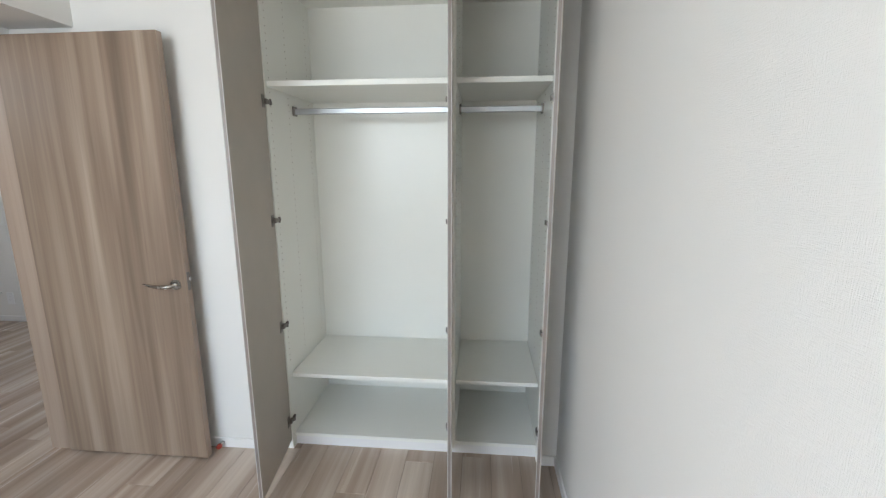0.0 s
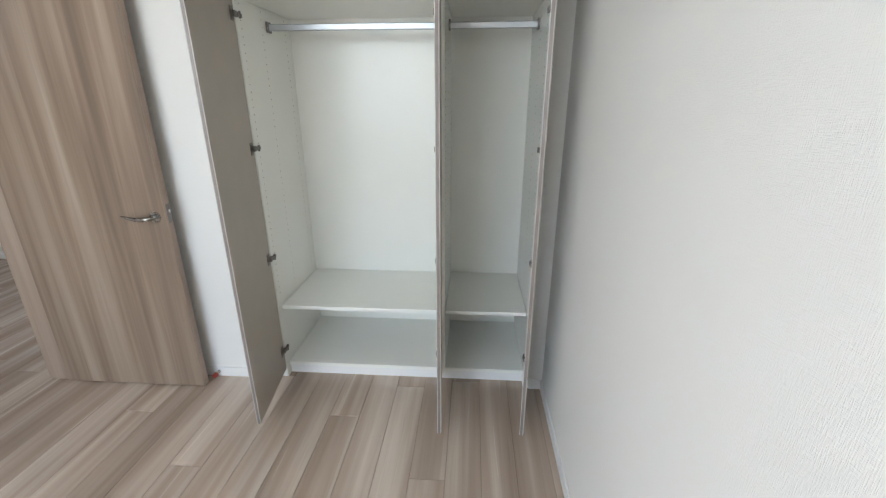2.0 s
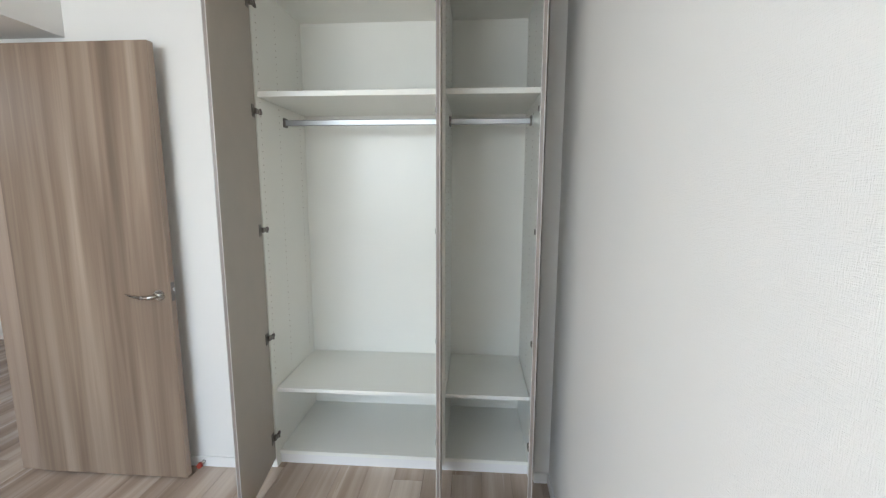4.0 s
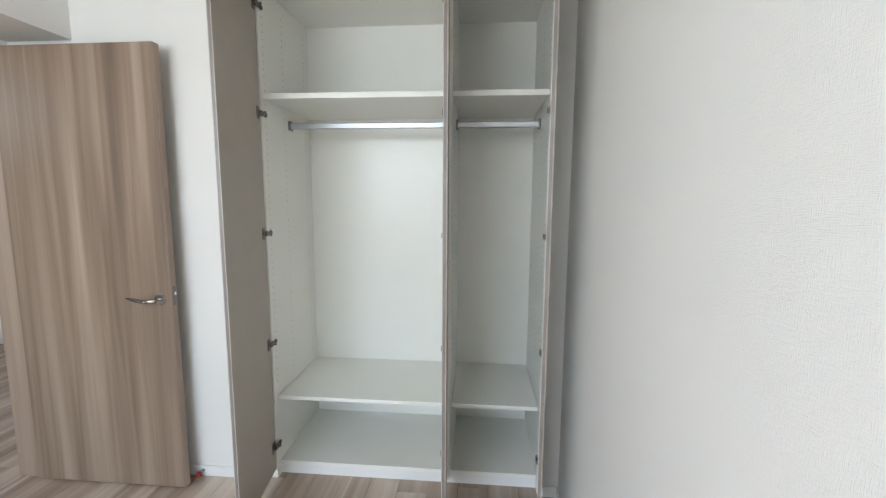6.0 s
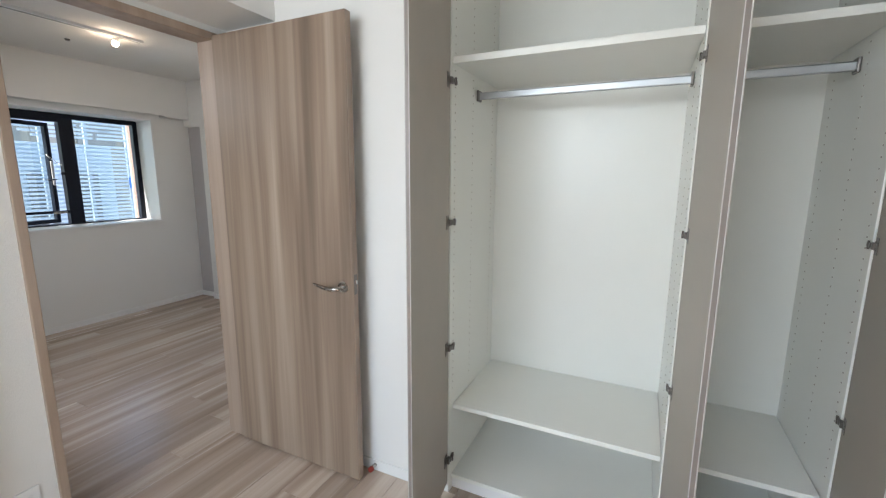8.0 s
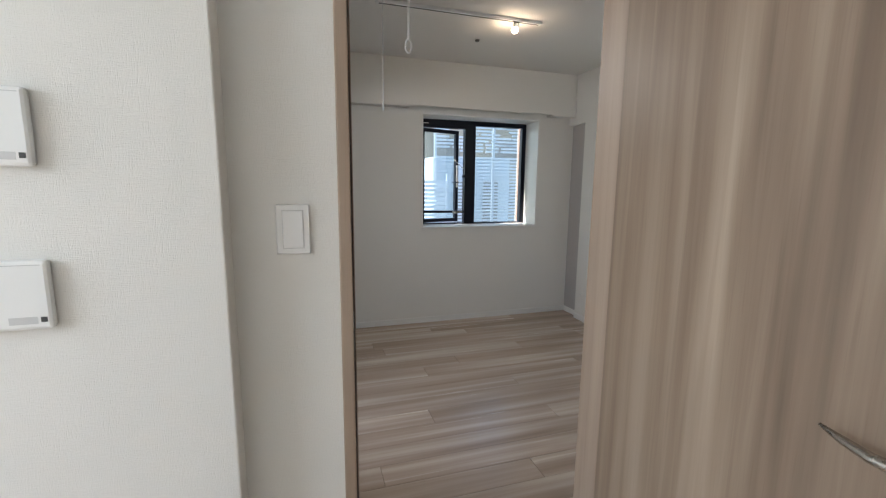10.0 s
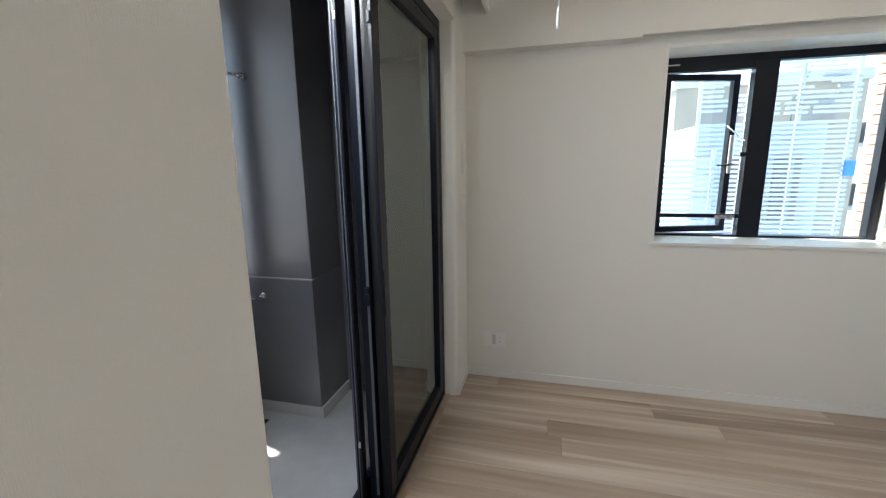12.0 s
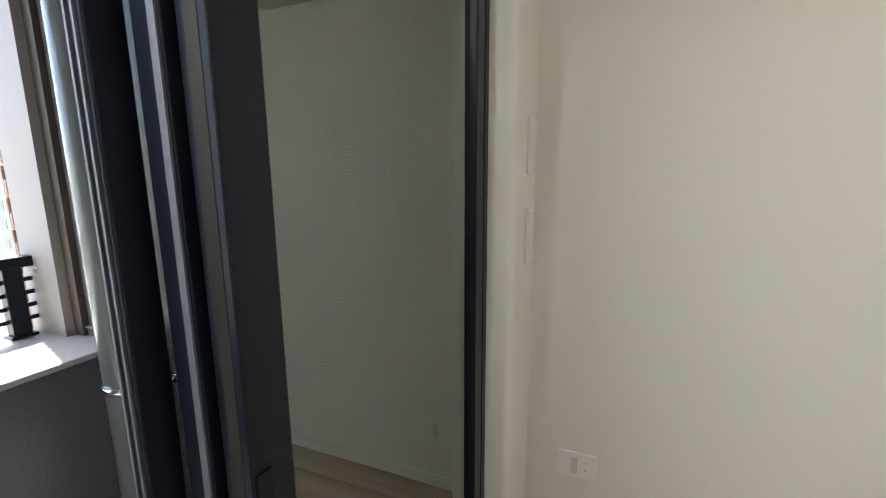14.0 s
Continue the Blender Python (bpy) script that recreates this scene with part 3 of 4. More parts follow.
# ---- sliding balcony window ----
def sliding_window():
    w = tagged(new("window_1"), "tall black aluminium sliding window standing half open", "window", kind="structure")
    Y0, Y1 = 1.290, 1.464
    part("window_frame", boxes((OPEN1, OPEN0, Y0, Y1, 0.0, 0.026), (OPEN1, OPEN0, Y0, Y1, OPEN_TOP - 0.045, OPEN_TOP),
                               (OPEN1, OPEN1 + 0.034, Y0, Y1, 0.026, OPEN_TOP - 0.045), (OPEN0 - 0.034, OPEN0, Y0, Y1, 0.026, OPEN_TOP - 0.045)), M_BLACK, w)
    for y in (1.338, 1.388, 1.441):
        part("track", box(OPEN1 + 0.034, OPEN0 - 0.034, y - 0.003, y + 0.003, 0.026, 0.036), M_BLACK, w)
    zt = OPEN_TOP - 0.05

    def sash(x0, x1, y0, y1, st, pane, glass_m, label):
        s = part("sash", boxes((x0, x0 + st, y0, y1, 0.036, zt), (x1 - st, x1, y0, y1, 0.036, zt), (x0 + st, x1 - st, y0, y1, 0.036, 0.105),
                               (x0 + st, x1 - st, y0, y1, zt - 0.06, zt), bevel=0.0025), M_BLACK, w, label)
        yc = (y0 + y1) / 2
        g = part(pane, box(x0 + st - 0.004, x1 - st + 0.004, yc - 0.003, yc + 0.003, 0.10, zt - 0.055), glass_m, s)
        if glass_m is not M_NET:
            g.visible_shadow = False
        return s
    a = sash(-3.666, -2.795, 1.420, 1.462, 0.065, "pane", M_GLASS2, "black sliding sash")
    b = sash(-3.655, -2.785, 1.370, 1.412, 0.065, "pane", M_GLASS2, "black sliding sash pushed open")
    c = sash(-3.625, -2.752, 1.326, 1.354, 0.040, "insect_screen", M_NET, "black insect screen sash")
    # seals and pulls on the edges
    part("seal", box(-2.785, -2.7822, 1.399, 1.4095, 0.96, zt - 0.02), M_BRUSH, b, "grey brush seal strip")
    part("seal", box(-2.785, -2.7822, 1.399, 1.4095, 0.05, 0.88), M_BRUSH, b, "grey brush seal strip")
    part("groove", box(-2.7952, -2.7945, 1.432, 1.450, 0.05, zt - 0.02), M_GROOVE, a, "dark edge groove")
    for y in (1.332, 1.344):
        part("seal", box(-2.752, -2.7495, y - 0.0018, y + 0.0018, 0.05, zt - 0.02), M_BRUSH, c, "thin grey brush seal")
    for z in (0.30, 1.90):
        part("guide", box(-2.7945, -2.786, 1.446, 1.459, z - 0.02, z + 0.02, bevel=0.003), M_BLACK, a)
        part("catch", box(-2.752, -2.745, 1.346, 1.353, z - 0.012, z + 0.012, bevel=0.001), M_PLASTIC2, c)
    lock = part("lock_case", box(-2.785, -2.772, 1.394, 1.411, 0.885, 0.955, bevel=0.002), M_BLACK, b)
    part("lock_knob", rod((-2.773, 1.403, 0.92), (-2.766, 1.403, 0.92), 0.013, sides=20), M_BLACK, lock, "", True)
    part("pull_handle", box(-2.822, -2.800, 1.462, 1.466, 0.84, 1.02, bevel=0.0015), M_BLACK, a)
    part("floor_track_trim", box(OPEN1, OPEN0, 1.464, 1.500, 0.0, 0.006), M_FRAMEWOOD, w, "narrow wooden floor trim")


sliding_window()
for y in (1.592, 1.642):
    t = thing("curtain_rail", "white metal curtain rail under the curtain box top", "curtain rail", (-2.75, y, 2.405), "curtain rails")
    part("rail", box(-1.13, 1.13, -0.011, 0.011, -0.009, 0.009, bevel=0.002), M_PLASTIC, t)
    part("groove", box(-1.13, 1.13, -0.003, 0.003, -0.0098, -0.0091), M_GROOVE, t)
    for x in (-1.0, -0.35, 0.35, 1.0):
        part("bracket", box(x - 0.015, x + 0.015, -0.013, 0.013, 0.009, 0.045), M_PLASTIC2, t)


# ---- small casement window ----
def small_window():
    w = tagged(new("window_2"), "black aluminium window with a fixed pane and an open casement", "window", kind="structure")
    X0, X1 = WEST - 0.31, WEST - 0.25
    f = 0.045
    y0, y1, z0, z1 = WY0 + 0.008, WY1 - 0.008, WZ0 + 0.004, WZ1 - 0.010
    M0, M1 = 3.160, 3.275
    part("window_frame", boxes((X0, X1, y0, y0 + f, z0, z1), (X0, X1, y1 - f, y1, z0, z1), (X0, X1, y0 + f, y1 - f, z0, z0 + 0.012),
                               (X0, X1, y0 + f, y1 - f, z1 - f, z1), (X0, X1 + 0.006, M0, M1, z0 + 0.012, z1 - f), bevel=0.002), M_BLACK, w)
    part("header_block", box(X0 + 0.004, X1 + 0.002, y0 + f, M0, z1 - f - 0.035, z1 - f), M_BLACK, w)
    part("sticker", box(X1 + 0.0005, X1 + 0.0012, y0 + 0.03, y0 + 0.12, z1 - 0.062, z1 - 0.036), M_PLASTIC2, w, "small pale sticker")
    g = part("pane", box(X0 + 0.027, X0 + 0.033, M1 - 0.004, y1 - f + 0.004, z0 + 0.008, z1 - f + 0.004), M_GLASS, w)
    g.visible_shadow = False
    # casement, hinged at the south side and pushed outwards
    s0, s1, sz0, sz1 = 0.0, M0 - y0 - f - 0.004, z0 + 0.016, z1 - f - 0.04
    sf = 0.036
    sash = part("sash", boxes((-0.02, 0.02, s0, s0 + sf, sz0, sz1), (-0.02, 0.02, s1 - sf, s1, sz0, sz1), (-0.02, 0.02, s0 + sf, s1 - sf, sz0, sz0 + sf),
                              (-0.02, 0.02, s0 + sf, s1 - sf, sz1 - sf, sz1), bevel=0.002), M_BLACK, w, "black casement sash pushed open")
    sash.matrix_basis = pose(X0 + 0.03, y0 + f + 0.002, 0, 0, 0, 17)
    g = part("pane", box(-0.003, 0.003, s0 + sf - 0.004, s1 - sf + 0.004, sz0 + sf - 0.004, sz1 - sf + 0.004), M_GLASS, sash)
    g.visible_shadow = False
    hd = part("casement_handle", box(0.02, 0.03, s1 - 0.030, s1 - 0.006, 1.33, 1.56, bevel=0.003), M_PLASTIC2, sash, "grey casement handle base")
    part("lever", sweep([(0.03, s1 - 0.018, 1.385), (0.05, s1 - 0.018, 1.385), (0.053, s1 - 0.05, 1.383), (0.05, s1 - 0.11, 1.381)], [0.007, 0.007, 0.007, 0.005], 10), M_BLACK, hd, "", True)
    part("guard_bar", box(X1 - 0.012, X1 + 0.006, y0 + f, M0 - 0.002, 1.068, 1.092, bevel=0.003), M_BLACK, w)
    part("stay_arm", rod((X1 - 0.01, M0 - 0.01, 1.52), (X0 - 0.10, M0 - 0.06, 1.62), 0.004, sides=8), M_STEEL, w, "steel stay arm")
    part("latch", box(X1 - 0.002, X1 + 0.014, M0 - 0.03, M0 + 0.02, 1.43, 1.455, bevel=0.003), M_BLACK, w)
    part("bottom_catch", box(X1 - 0.004, X1 + 0.010, M0 - 0.13, M0 - 0.02, 1.064, 1.086, bevel=0.003), M_STEEL, w, "steel stay catch")


small_window()


# ---- ceiling things ----
lr = thing("lighting_rail", "white ceiling lighting rail with a warm bulb", "lighting rail", (-2.81, 2.60, H))
part("rail", box(-0.016, 0.016, -0.56, 0.56, -0.020, 0, bevel=0.002), M_PLASTIC, lr)
part("slot", box(-0.006, 0.006, -0.54, 0.54, -0.0206, -0.0201), M_GROOVE, lr)
sp = thing("spot_lamp", "white rail lamp holder with a lit warm bulb", "lamp", (-2.86, 2.98, H - 0.02))
part("holder", rod((0.045, 0, 0.0), (0.03, 0, -0.022), 0.018, 0.020), M_PLASTIC, sp, "", True)
bm = bmesh.new()
bmesh.ops.create_uvsphere(bm, u_segments=20, v_segments=12, radius=0.022, matrix=Matrix.Translation((0.02, 0, -0.040)))
part("bulb", bm, M_BULB, sp, "glowing warm bulb", True)
det = thing("ceiling_hook", "small dark ceiling fitting", "ceiling fitting", (-3.28, 2.885, H))
part("cap", rod((0, 0, 0), (0, 0, -0.012), 0.018, 0.014, sides=20), M_HINGE, det, "", True)
cord = thing("pull_cord", "thin pull cord with a pale pendant knob", "pull cord", (-2.75, 2.07, H))
part("string", rod((0, 0, 0), (0, 0, -0.60), 0.002, sides=8), M_PLASTIC2, cord, "", True)
part("knob", sweep([(0, 0, -0.595), (0, 0, -0.61), (0, 0, -0.64), (0, 0, -0.655)], [0.003, 0.005, 0.006, 0.004], 12), M_PLASTIC2, cord, "pale plastic knob", True)
dh = thing("drying_hook", "white hanging laundry pole holder with a ring", "pole holder", (-2.63, 2.20, H))
part("stem", rod((0, 0, 0), (0, 0, -0.27), 0.008, sides=12), M_PLASTIC, dh, "", True)
part("ring", sweep([(0.0, 0.018 * math.cos(a), -0.305 + 0.036 * math.sin(a)) for a in [2 * math.pi * k / 20 for k in range(21)]], [0.006] * 21, 8), M_PLASTIC, dh, "", True)

# ---- balcony ----
BZ = -0.06
CX = -3.39
setting("balcony_floor", boxes((-4.1, -1.07, -0.34, 1.292, BZ - 0.2, BZ)), M_CONCRETE, "grey painted balcony floor", "floor")
setting("balcony_kerb", boxes((CX, CX + 0.012, 0.18, 0.79, BZ, BZ + 0.07), (CX, -1.08, 0.18, 0.192, BZ, BZ + 0.07), (CX - 0.5, CX + 0.012, 0.79, 0.802, BZ, BZ + 0.07)), M_COPING, "grey painted upstand at the foot of the balcony walls", "trim")
parapet = tagged(new("parapet"), "dark brown parapet with a pale grey coping", "parapet", kind="structure")
part("body", box(CX, -1.08, -0.33, 0.178, BZ, 0.735), M_COLUMN, parapet)
part("coping", box(CX, -1.08, -0.34, 0.186, 0.735, 0.757, bevel=0.004), M_COPING, parapet, "pale grey coping")
col = tagged(new("balcony_column"), "dark brown painted balcony column", "column", kind="structure")
part("lower_shaft", box(-4.1, CX + 0.008, -0.02, 0.79, BZ, 0.790, bevel=0.004), M_COLUMN, col)
part("upper_shaft", box(-4.1, CX, -0.02, 0.785, 0.790, 2.6, bevel=0.004), M_COLUMN, col)
part("joint_strip", box(CX - 0.02, CX + 0.011, -0.02, 0.793, 0.786, 0.793), M_PILLAR, col, "pale joint strip")
setting("wall_outside", boxes((-4.3, -3.72, 0.79, 1.275, BZ, 2.6), (OPEN1, -1.35, 1.20, 1.284, 2.16, 2.6)), M_COLUMN, "dark painted outer wall of the balcony", "wall")
setting("balcony_end_wall", box(-1.40, -1.33, -0.34, 1.28, BZ, 2.6), M_COLUMN, "dark painted wall closing the balcony", "wall")
# the second box is an unseen edge beam, added to narrow the sun patch
setting("balcony_ceiling", boxes((-4.1, -1.0, -0.36, 1.285, 2.6, 2.8), (-3.3, -1.0, -0.36, -0.18, 2.42, 2.6)), M_COPING, "painted underside of the balcony above with an added sun-trimming edge beam", "ceiling")
pil = tagged(new("outer_pillar"), "mauve-grey pillar with a brick-tiled outer face", "pillar", kind="structure")
part("shaft", box(-3.85, CX + 0.05, -0.290, -0.070, 0.757, 2.6), M_PILLAR, pil)
part("edge_strip", box(-3.8, CX + 0.02, -0.070, -0.02, 0.757, 2.6), M_BROWN, pil, "dark brown edge strip")
part("mortar", box(-3.85, CX + 0.044, -0.307, -0.290, -0.3, 2.6), M_MORTAR, pil, "grey mortar bed")

rail = thing("railing", "black metal railing with four thin bars on the parapet", "railing", (-2.25, -0.24, 0.757))
part("top_rail", box(-1.14, 1.17, -0.030, 0.030, 0.265, 0.305, bevel=0.004), M_BLACK, rail)
for z in (0.065, 0.115, 0.165, 0.215):
    part("bar", box(-1.14, 1.17, -0.006, 0.006, z - 0.008, z + 0.008, bevel=0.002), M_BLACK, rail)
for x in (-1.03, 0.0, 1.03):
    part("post", box(x - 0.028, x + 0.028, -0.022, 0.022, 0, 0.265, bevel=0.003), M_BLACK, rail)
    part("foot", box(x - 0.040, x + 0.040, -0.035, 0.035, 0, 0.012, bevel=0.003), M_BLACK, rail)
part("wall_bolt", rod((-1.14, 0.02, 0.25), (-1.09, 0.045, 0.25), 0.012), M_CHROME, rail, "chrome wall bolt", True)

pipe = thing("downpipe", "grey plastic downpipe held by chrome brackets", "downpipe", (-3.262, 0.385, BZ))
part("tube", rod((0, 0, -0.02), (0, 0, 2.66), 0.054, sides=36), M_PIPE, pipe, "", True)
part("sleeve", rod((0, 0, 0.0), (0, 0, 0.05), 0.062, 0.058, sides=36), M_PIPE, pipe, "", True)
for z in (0.75, 1.95):
    c = part("clamp", rod((0, 0, z - 0.012), (0, 0, z + 0.012), 0.0575, sides=36), M_CHROME, pipe, "chrome pipe clamp", True)
    part("arm", rod((-0.01, 0.052, z), (-0.118, 0.085, z - 0.008), 0.009, sides=14), M_CHROME, c, "", True)
    part("arm_plate", rod((-0.108, 0.085, z - 0.008), (-0.128, 0.085, z - 0.008), 0.020, sides=20), M_CHROME, c, "", True)
drain = thing("floor_drain", "dark floor drain recess under the downpipe", "drain", (-3.24, 0.40, BZ))
part("grate", box(-0.05, 0.10, -0.09, 0.09, 0, 0.004), M_GROOVE, drain)

# ---- outside: ground, houses ----
gm = bmesh.new()
bmesh.ops.create_grid(gm, x_segments=2, y_segments=2, size=3000, matrix=Matrix.Translation((0, 0, -26)))
setting("ground", gm, M_GROUND, "grey city ground far below", "ground")


def house(name, label, x0, x1, y0, y1, z1, wall_m, balcony_m, storey=3.0, bays=4, low=-26, balcony=True, group="city houses"):
    """A block with storeys of windows and balconies on its +y and +x faces."""
    h = thing(name, label, "building", ((x0 + x1) / 2, (y0 + y1) / 2, low), group)
    cx, cy = (x0 + x1) / 2, (y0 + y1) / 2
    hw, hd, ht = (x1 - x0) / 2, (y1 - y0) / 2, z1 - low
    part("wall", box(-hw, hw, -hd, hd, 0, ht), wall_m, h)
    part("roof", box(-hw - 0.15, hw + 0.15, -hd - 0.15, hd + 0.15, ht, ht + 0.5), M_ROOF, h)
    n = int(ht // storey)
    bay = 2 * hw / bays
    wm = mesh_of("window", box(-bay * 0.30, bay * 0.30, -0.06, 0.06, -0.9, 0.9), M_DARKWIN)
    bmh = mesh_of("balcony", boxes((-bay * 0.497, bay * 0.497, 0.0, 1.0, -0.12, 0.06), (-bay * 0.497, bay * 0.497, 0.92, 1.0, 0.06, 1.1)), balcony_m)
    sbay = 2 * hd / max(2, bays - 1)
    wside = mesh_of("window", box(-0.06, 0.06, -sbay * 0.22, sbay * 0.22, -0.7, 0.7), M_DARKWIN)
    for k in range(max(0, n - 8), n):
        z = ht - (n - k) * storey + 0.1
        for b in range(bays):
            x = -hw + bay * (b + 0.5)
            w = new("window", wm)
            w.parent, w.location = h, (x, hd, z + 1.5)
            if balcony:
                bb = new("balcony", bmh)
                bb.parent, bb.location = h, (x, hd, z)
        for b in range(max(2, bays - 1)):
            w = new("window", wside)
            w.parent, w.location = h, (hw, -hd + sbay * (b + 0.5), z + 1.5)
    return h


house("apartment_block", "beige tiled apartment block with rows of balconies", -43.0, -39.2, -90, -80, 4.6, M_BEIGE, M_BEIGE, 3.0, 4)
house("apartment_block", "grey and beige apartment wing with balconies", -39.1, -36.6, -92, -84, 1.4, M_CREAM, M_BEIGE, 3.0, 2)
stair = house("stair_tower", "white stair tower between apartment blocks", -46.2, -43.1, -94, -81, 8.2, M_CREAM, M_PALE, 3.0, 1, balcony=False)
for k in range(10):
    z = 31 - 3.0 * k - 4
    st = part("flight", boxes((-1.5, 1.5, 0, 1.6, -0.15, 0.9)), M_PALE, stair, "white sloping stair parapet")
    st.matrix_basis = pose(0, 6.5, z, 0, 24, 0)
house("apartment_block", "cream apartment block with teal glass balconies", -50.2, -46.4, -94, -80.5, 3.4, M_YELLOW, M_TEAL, 3.0, 1)
house("apartment_block", "grey apartment block with teal glass balconies", -54.0, -48.6, -84, -72, 5.0, M_GREYB, M_TEAL, 3.0, 2)
house("low_house", "white low building with an orange sign", -36.5, -32.5, -62, -55, -7.6, M_PALE, M_PALE, 3.0, 3, balcony=False)
sg = thing("roof_sign", "orange and white roof board", "sign", (-37.6, -66, -8.5))
part("board", box(-1.6, 1.6, -0.1, 0.1, -2, 2), M_PALE, sg)
for x in (-1.5, 1.2):
    part("panel", box(x - 0.35, x + 0.45, 0.1, 0.16, -1.4, 1.4), M_ORANGE, sg, "orange panel")
part("stand", box(-0.2, 0.2, -0.2, 0.1, -17.5, -2), M_GREYB, sg)
rnd = random.Random(4)
for k in range(26):
    x = rnd.uniform(-75, -8)
    y = rnd.uniform(-68, -40) if k < 14 else rnd.uniform(-200, -110)
    z = rnd.uniform(-19, -10) if k < 14 else rnd.uniform(-12, 5)
    if k < 14 and -54 < x < -31 and y < -50:
        z = min(z, -15)
    w_, d_ = rnd.uniform(5, 10), rnd.uniform(5, 9)
    house("low_house", "pale low city building", x, x + w_, y, y + d_, z, rnd.choice((M_PALE, M_CREAM, M_GREYB, M_PALE)), M_PALE, 3.0, 3, balcony=False)
for k in range(16):
    x, y = -300 + k * 24 + rnd.uniform(-8, 8), rnd.uniform(-520, -380)
    z = rnd.uniform(4, 30)
    house("far_tower", "hazy far tower block", x, x + rnd.uniform(14, 26), y, y + 15, z, rnd.choice((M_PALE, M_GREYB)), M_PALE, 4.0, 4, balcony=False, group="far towers")

# the neighbour seen from the small window
nb = thing("louvred_building", "pale blue building behind white horizontal slats", "building", (-10.5, 8.0, -26))
part("wall", box(-6.0, -0.6, -3.2, -0.95, 0, 28.1), M_BLUEWALL, nb)
for y in (-2.6, -1.75):
    part("window", box(-0.62, -0.56, y, y + 0.45, 26.2, 27.5), M_DARKWIN, nb)
sl = mesh_of("slat", box(-0.03, 0.03, -3.3, -0.85, -0.024, 0.024), M_SLAT)
for k in range(37):
    s_ = new("slat", sl)
    s_.parent, s_.location = nb, (0, 0, 25.0 + k * 0.085)
# the upper screen is patchy: short slats with gaps between them
short = [mesh_of("slat", box(-0.03, 0.03, -w_ / 2, w_ / 2, -0.022, 0.022), M_SLAT) for w_ in (0.18, 0.34, 0.62)]
gaps = random.Random(11)
for k in range(38, 66):
    y = -3.3
    while y < -0.95:
        m_ = gaps.choice((0, 1, 1, 2))
        w_ = (0.18, 0.34, 0.62)[m_]
        if gaps.random() < 0.80:
            s_ = new("slat", short[m_])
            s_.parent, s_.location = nb, (0, min(y + w_ / 2, -0.85 - w_ / 2), 25.0 + k * 0.085)
        y += w_ + gaps.choice((0.0, 0.03, 0.09))
for y in (-3.3, -2.5, -1.7, -0.88):
    part("post", box(-0.09, -0.03, y - 0.03, y + 0.03, 24.5, 30.7), M_SLAT, nb)
part("sign_board", box(0.06, 0.12, -0.97, -0.82, 27.12, 27.38), M_BLUESIGN, nb, "small bright blue board")
fe = thing("slat_fence", "white horizontal slat fence on the next roof", "fence", (-9.5, 3.4, -26))
sl2 = mesh_of("slat", box(-0.02, 0.02, -1.8, 1.3, -0.03, 0.03), M_SLAT)
for k in range(16):
    s_ = new("slat", sl2)
    s_.parent, s_.location = fe, (0, 0, 26.0 + k * 0.095)
for y in (-1.8, -0.25, 1.3):
    part("post", box(-0.07, -0.02, y - 0.03, y + 0.03, 0, 27.6), M_SLAT, fe)
house("apartment_block", "cream building behind the slat fence", -34, -26, 8, 16, 5.0, M_CREAM, M_PALE, 3.0, 3)
house("low_house", "pale low building behind the slat fence", -30, -20, -2, 7.5, -0.8, M_PALE, M_PALE, 3.0, 3, balcony=False)
for k in range(8):
    x, y = rnd.uniform(-120, -50), rnd.uniform(-30, 60)
    house("low_house", "pale city building seen from the window", x, x + 9, y, y + 9, rnd.uniform(-8, 3), rnd.choice((M_PALE, M_CREAM, M_GREYB)), M_PALE, 3.0, 3, balcony=False)

# ---- pieces: floor planks, bricks ----
PW, PL = 0.147, 1.82
floor_ob = setting("floor", boxes((PART2, CTRL, 1.445, FRONT + 0.1, -0.05, -0.004), (CTRL, EAST, SOUTH1, FRONT + 0.1, -0.05, -0.004),
                                  (WEST, PART2, SOUTH2 - 0.1, NORTH + 0.06, -0.05, -0.004)), M_SUBFLOOR, "greige wood plank floor", "floor")
KNOWN = {0: 2.305, -7: 2.27, -4: 1.966, 3: 1.966, -23: 2.39, -22: 1.763, -24: 2.68, -27: 2.09, -28: 2.98, -25: 3.30, -21: 2.956}
plank_cache = {}
rnd = random.Random(7)


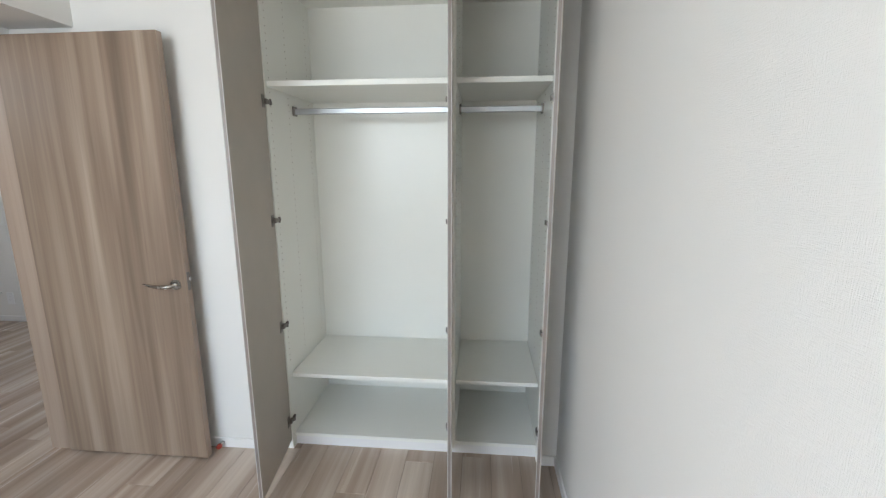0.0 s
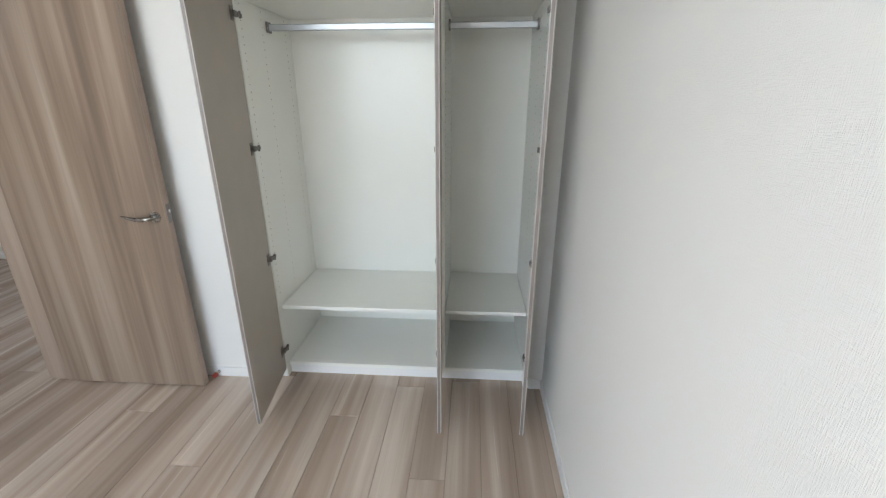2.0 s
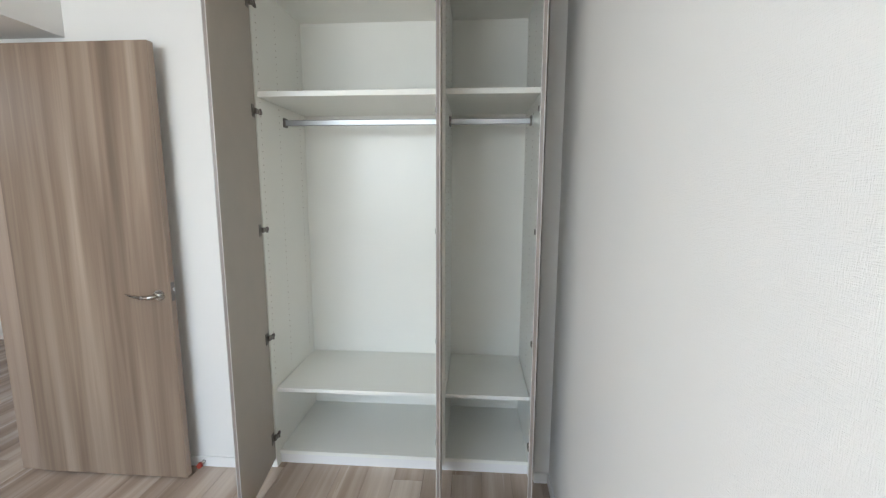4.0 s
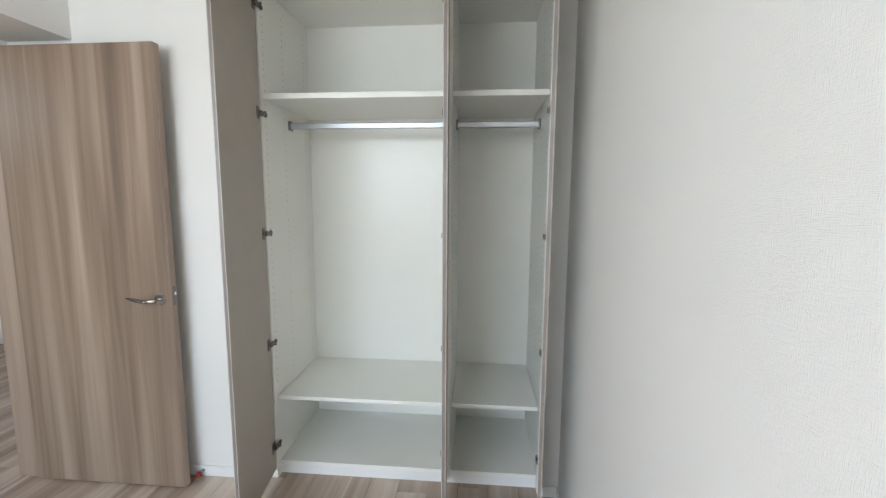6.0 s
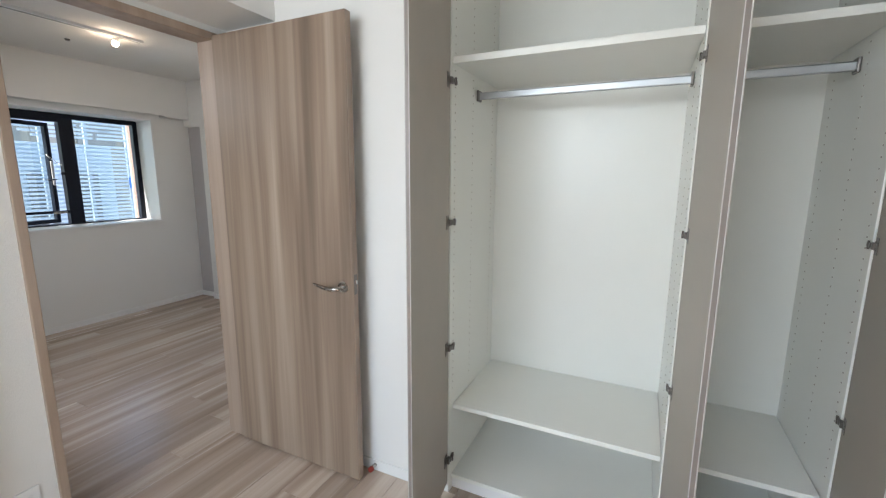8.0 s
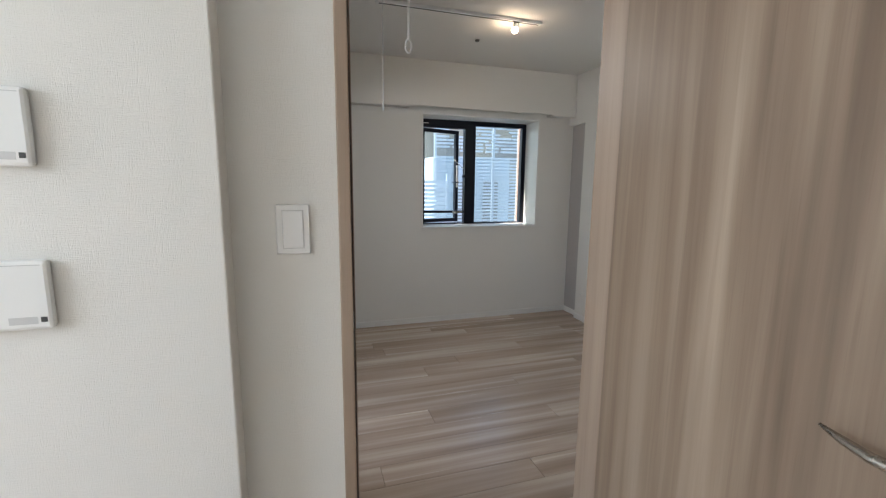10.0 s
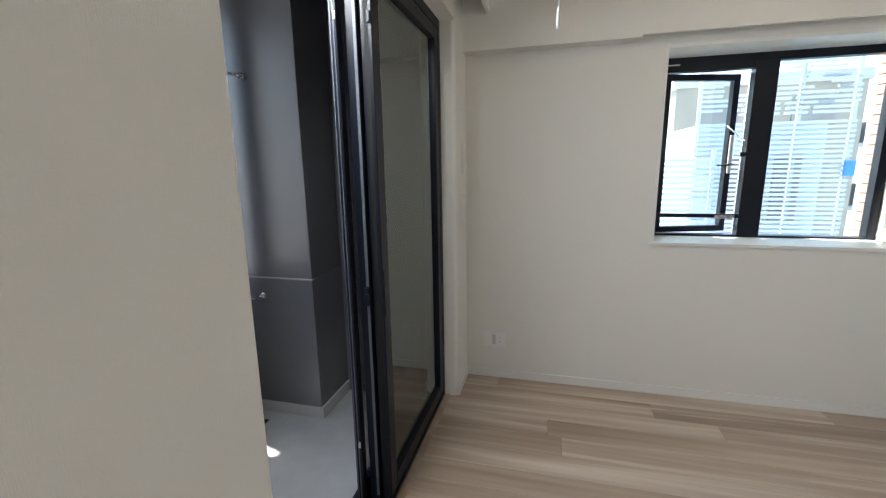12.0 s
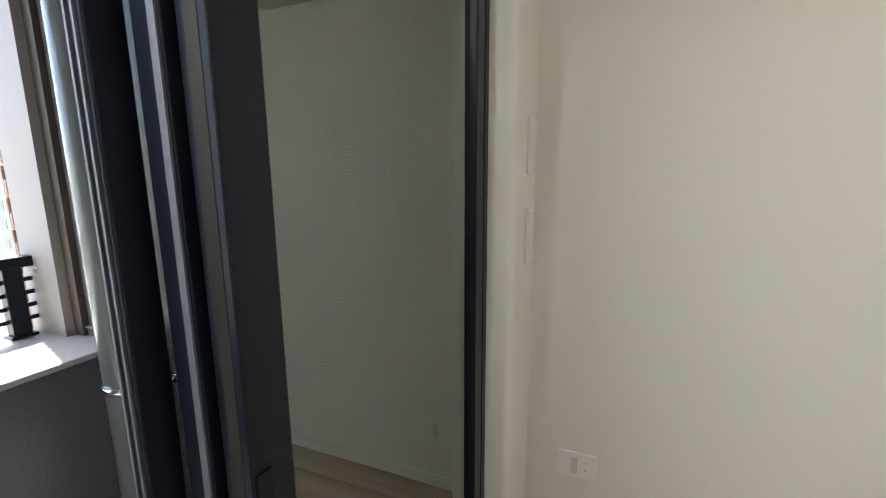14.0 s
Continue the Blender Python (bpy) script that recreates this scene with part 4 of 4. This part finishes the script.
def plank(x0, x1, y0, y1):
    key = (round(x1 - x0, 4), round(y1 - y0, 4))
    if key not in plank_cache:
        a, b = key[0] / 2 - 0.0006, key[1] / 2 - 0.0006
        pb = bmesh.new()
        c = 0.0012
        lo = [pb.verts.new((sx * a, sy * b, -0.004)) for sx, sy in ((-1, -1), (1, -1), (1, 1), (-1, 1))]
        mi = [pb.verts.new((sx * a, sy * b, -c)) for sx, sy in ((-1, -1), (1, -1), (1, 1), (-1, 1))]
        hi = [pb.verts.new((sx * (a - c), sy * (b - c), 0)) for sx, sy in ((-1, -1), (1, -1), (1, 1), (-1, 1))]
        for r0, r1 in ((lo, mi), (mi, hi)):
            for i in range(4):
                pb.faces.new((r0[i], r0[(i + 1) % 4], r1[(i + 1) % 4], r1[i]))
        pb.faces.new(hi)
        plank_cache[key] = mesh_of("plank", pb, M_FLOOR)
    o = new("plank", plank_cache[key])
    o.parent = floor_ob
    o.location = ((x0 + x1) / 2, (y0 + y1) / 2, 0)


def span(x):
    if x > CTRL:
        return SOUTH1, FRONT + 0.06
    if x > PART2 + 0.02:
        return 1.445, FRONT
    return SOUTH2 - 0.105, NORTH + 0.05


i = -31
while 0.4 + i * PW < EAST:
    x0, x1 = 0.4 + i * PW, 0.4 + (i + 1) * PW
    first = KNOWN.get(i, rnd.uniform(0.70, 1.12) if x0 > CTRL else rnd.uniform(1.5, 3.3))
    cuts = sorted({x0, x1, *[c for c in (CTRL, PART2, WEST, EAST) if x0 < c < x1]})
    for xa, xb in zip(cuts, cuts[1:]):
        if xb <= WEST + 0.001 or xa >= EAST - 0.001:
            continue
        lo, hi = span((xa + xb) / 2)
        y = first - PL * 3
        while y < hi:
            a, b = max(y, lo), min(y + PL, hi)
            if b - a > 0.01:
                plank(xa, xb, a, b)
            y += PL
    i += 1

# brick tiles on the outer pillar
br = mesh_of("brick", box(-0.055, 0.055, -0.008, 0.008, -0.026, 0.026, bevel=0.002, seg=1), M_BRICK)
for k in range(54):
    for j in range(2):
        o = new("brick", br)
        o.parent, o.location = pil, (CX - 0.008 - j * 0.12 + (k % 2) * 0.006, -0.313, -0.25 + k * 0.06 + 0.0)
bp = tagged(new("brick_pier"), "brown brick pier outside the small window", "pier", kind="structure")
part("core", box(-4.75, -4.45, 4.008, 4.4, -1.0, 2.6), M_MORTAR, bp, "grey mortar core")
br2 = mesh_of("brick", box(-0.048, 0.048, -0.008, 0.008, -0.027, 0.027, bevel=0.002, seg=1), M_BRICK)
for k in range(40):
    for j in range(2):
        o = new("brick", br2)
        o.parent, o.location = bp, (-4.55 - j * 0.105 - (k % 2) * 0.004, 4.003, 0.2 + k * 0.06)
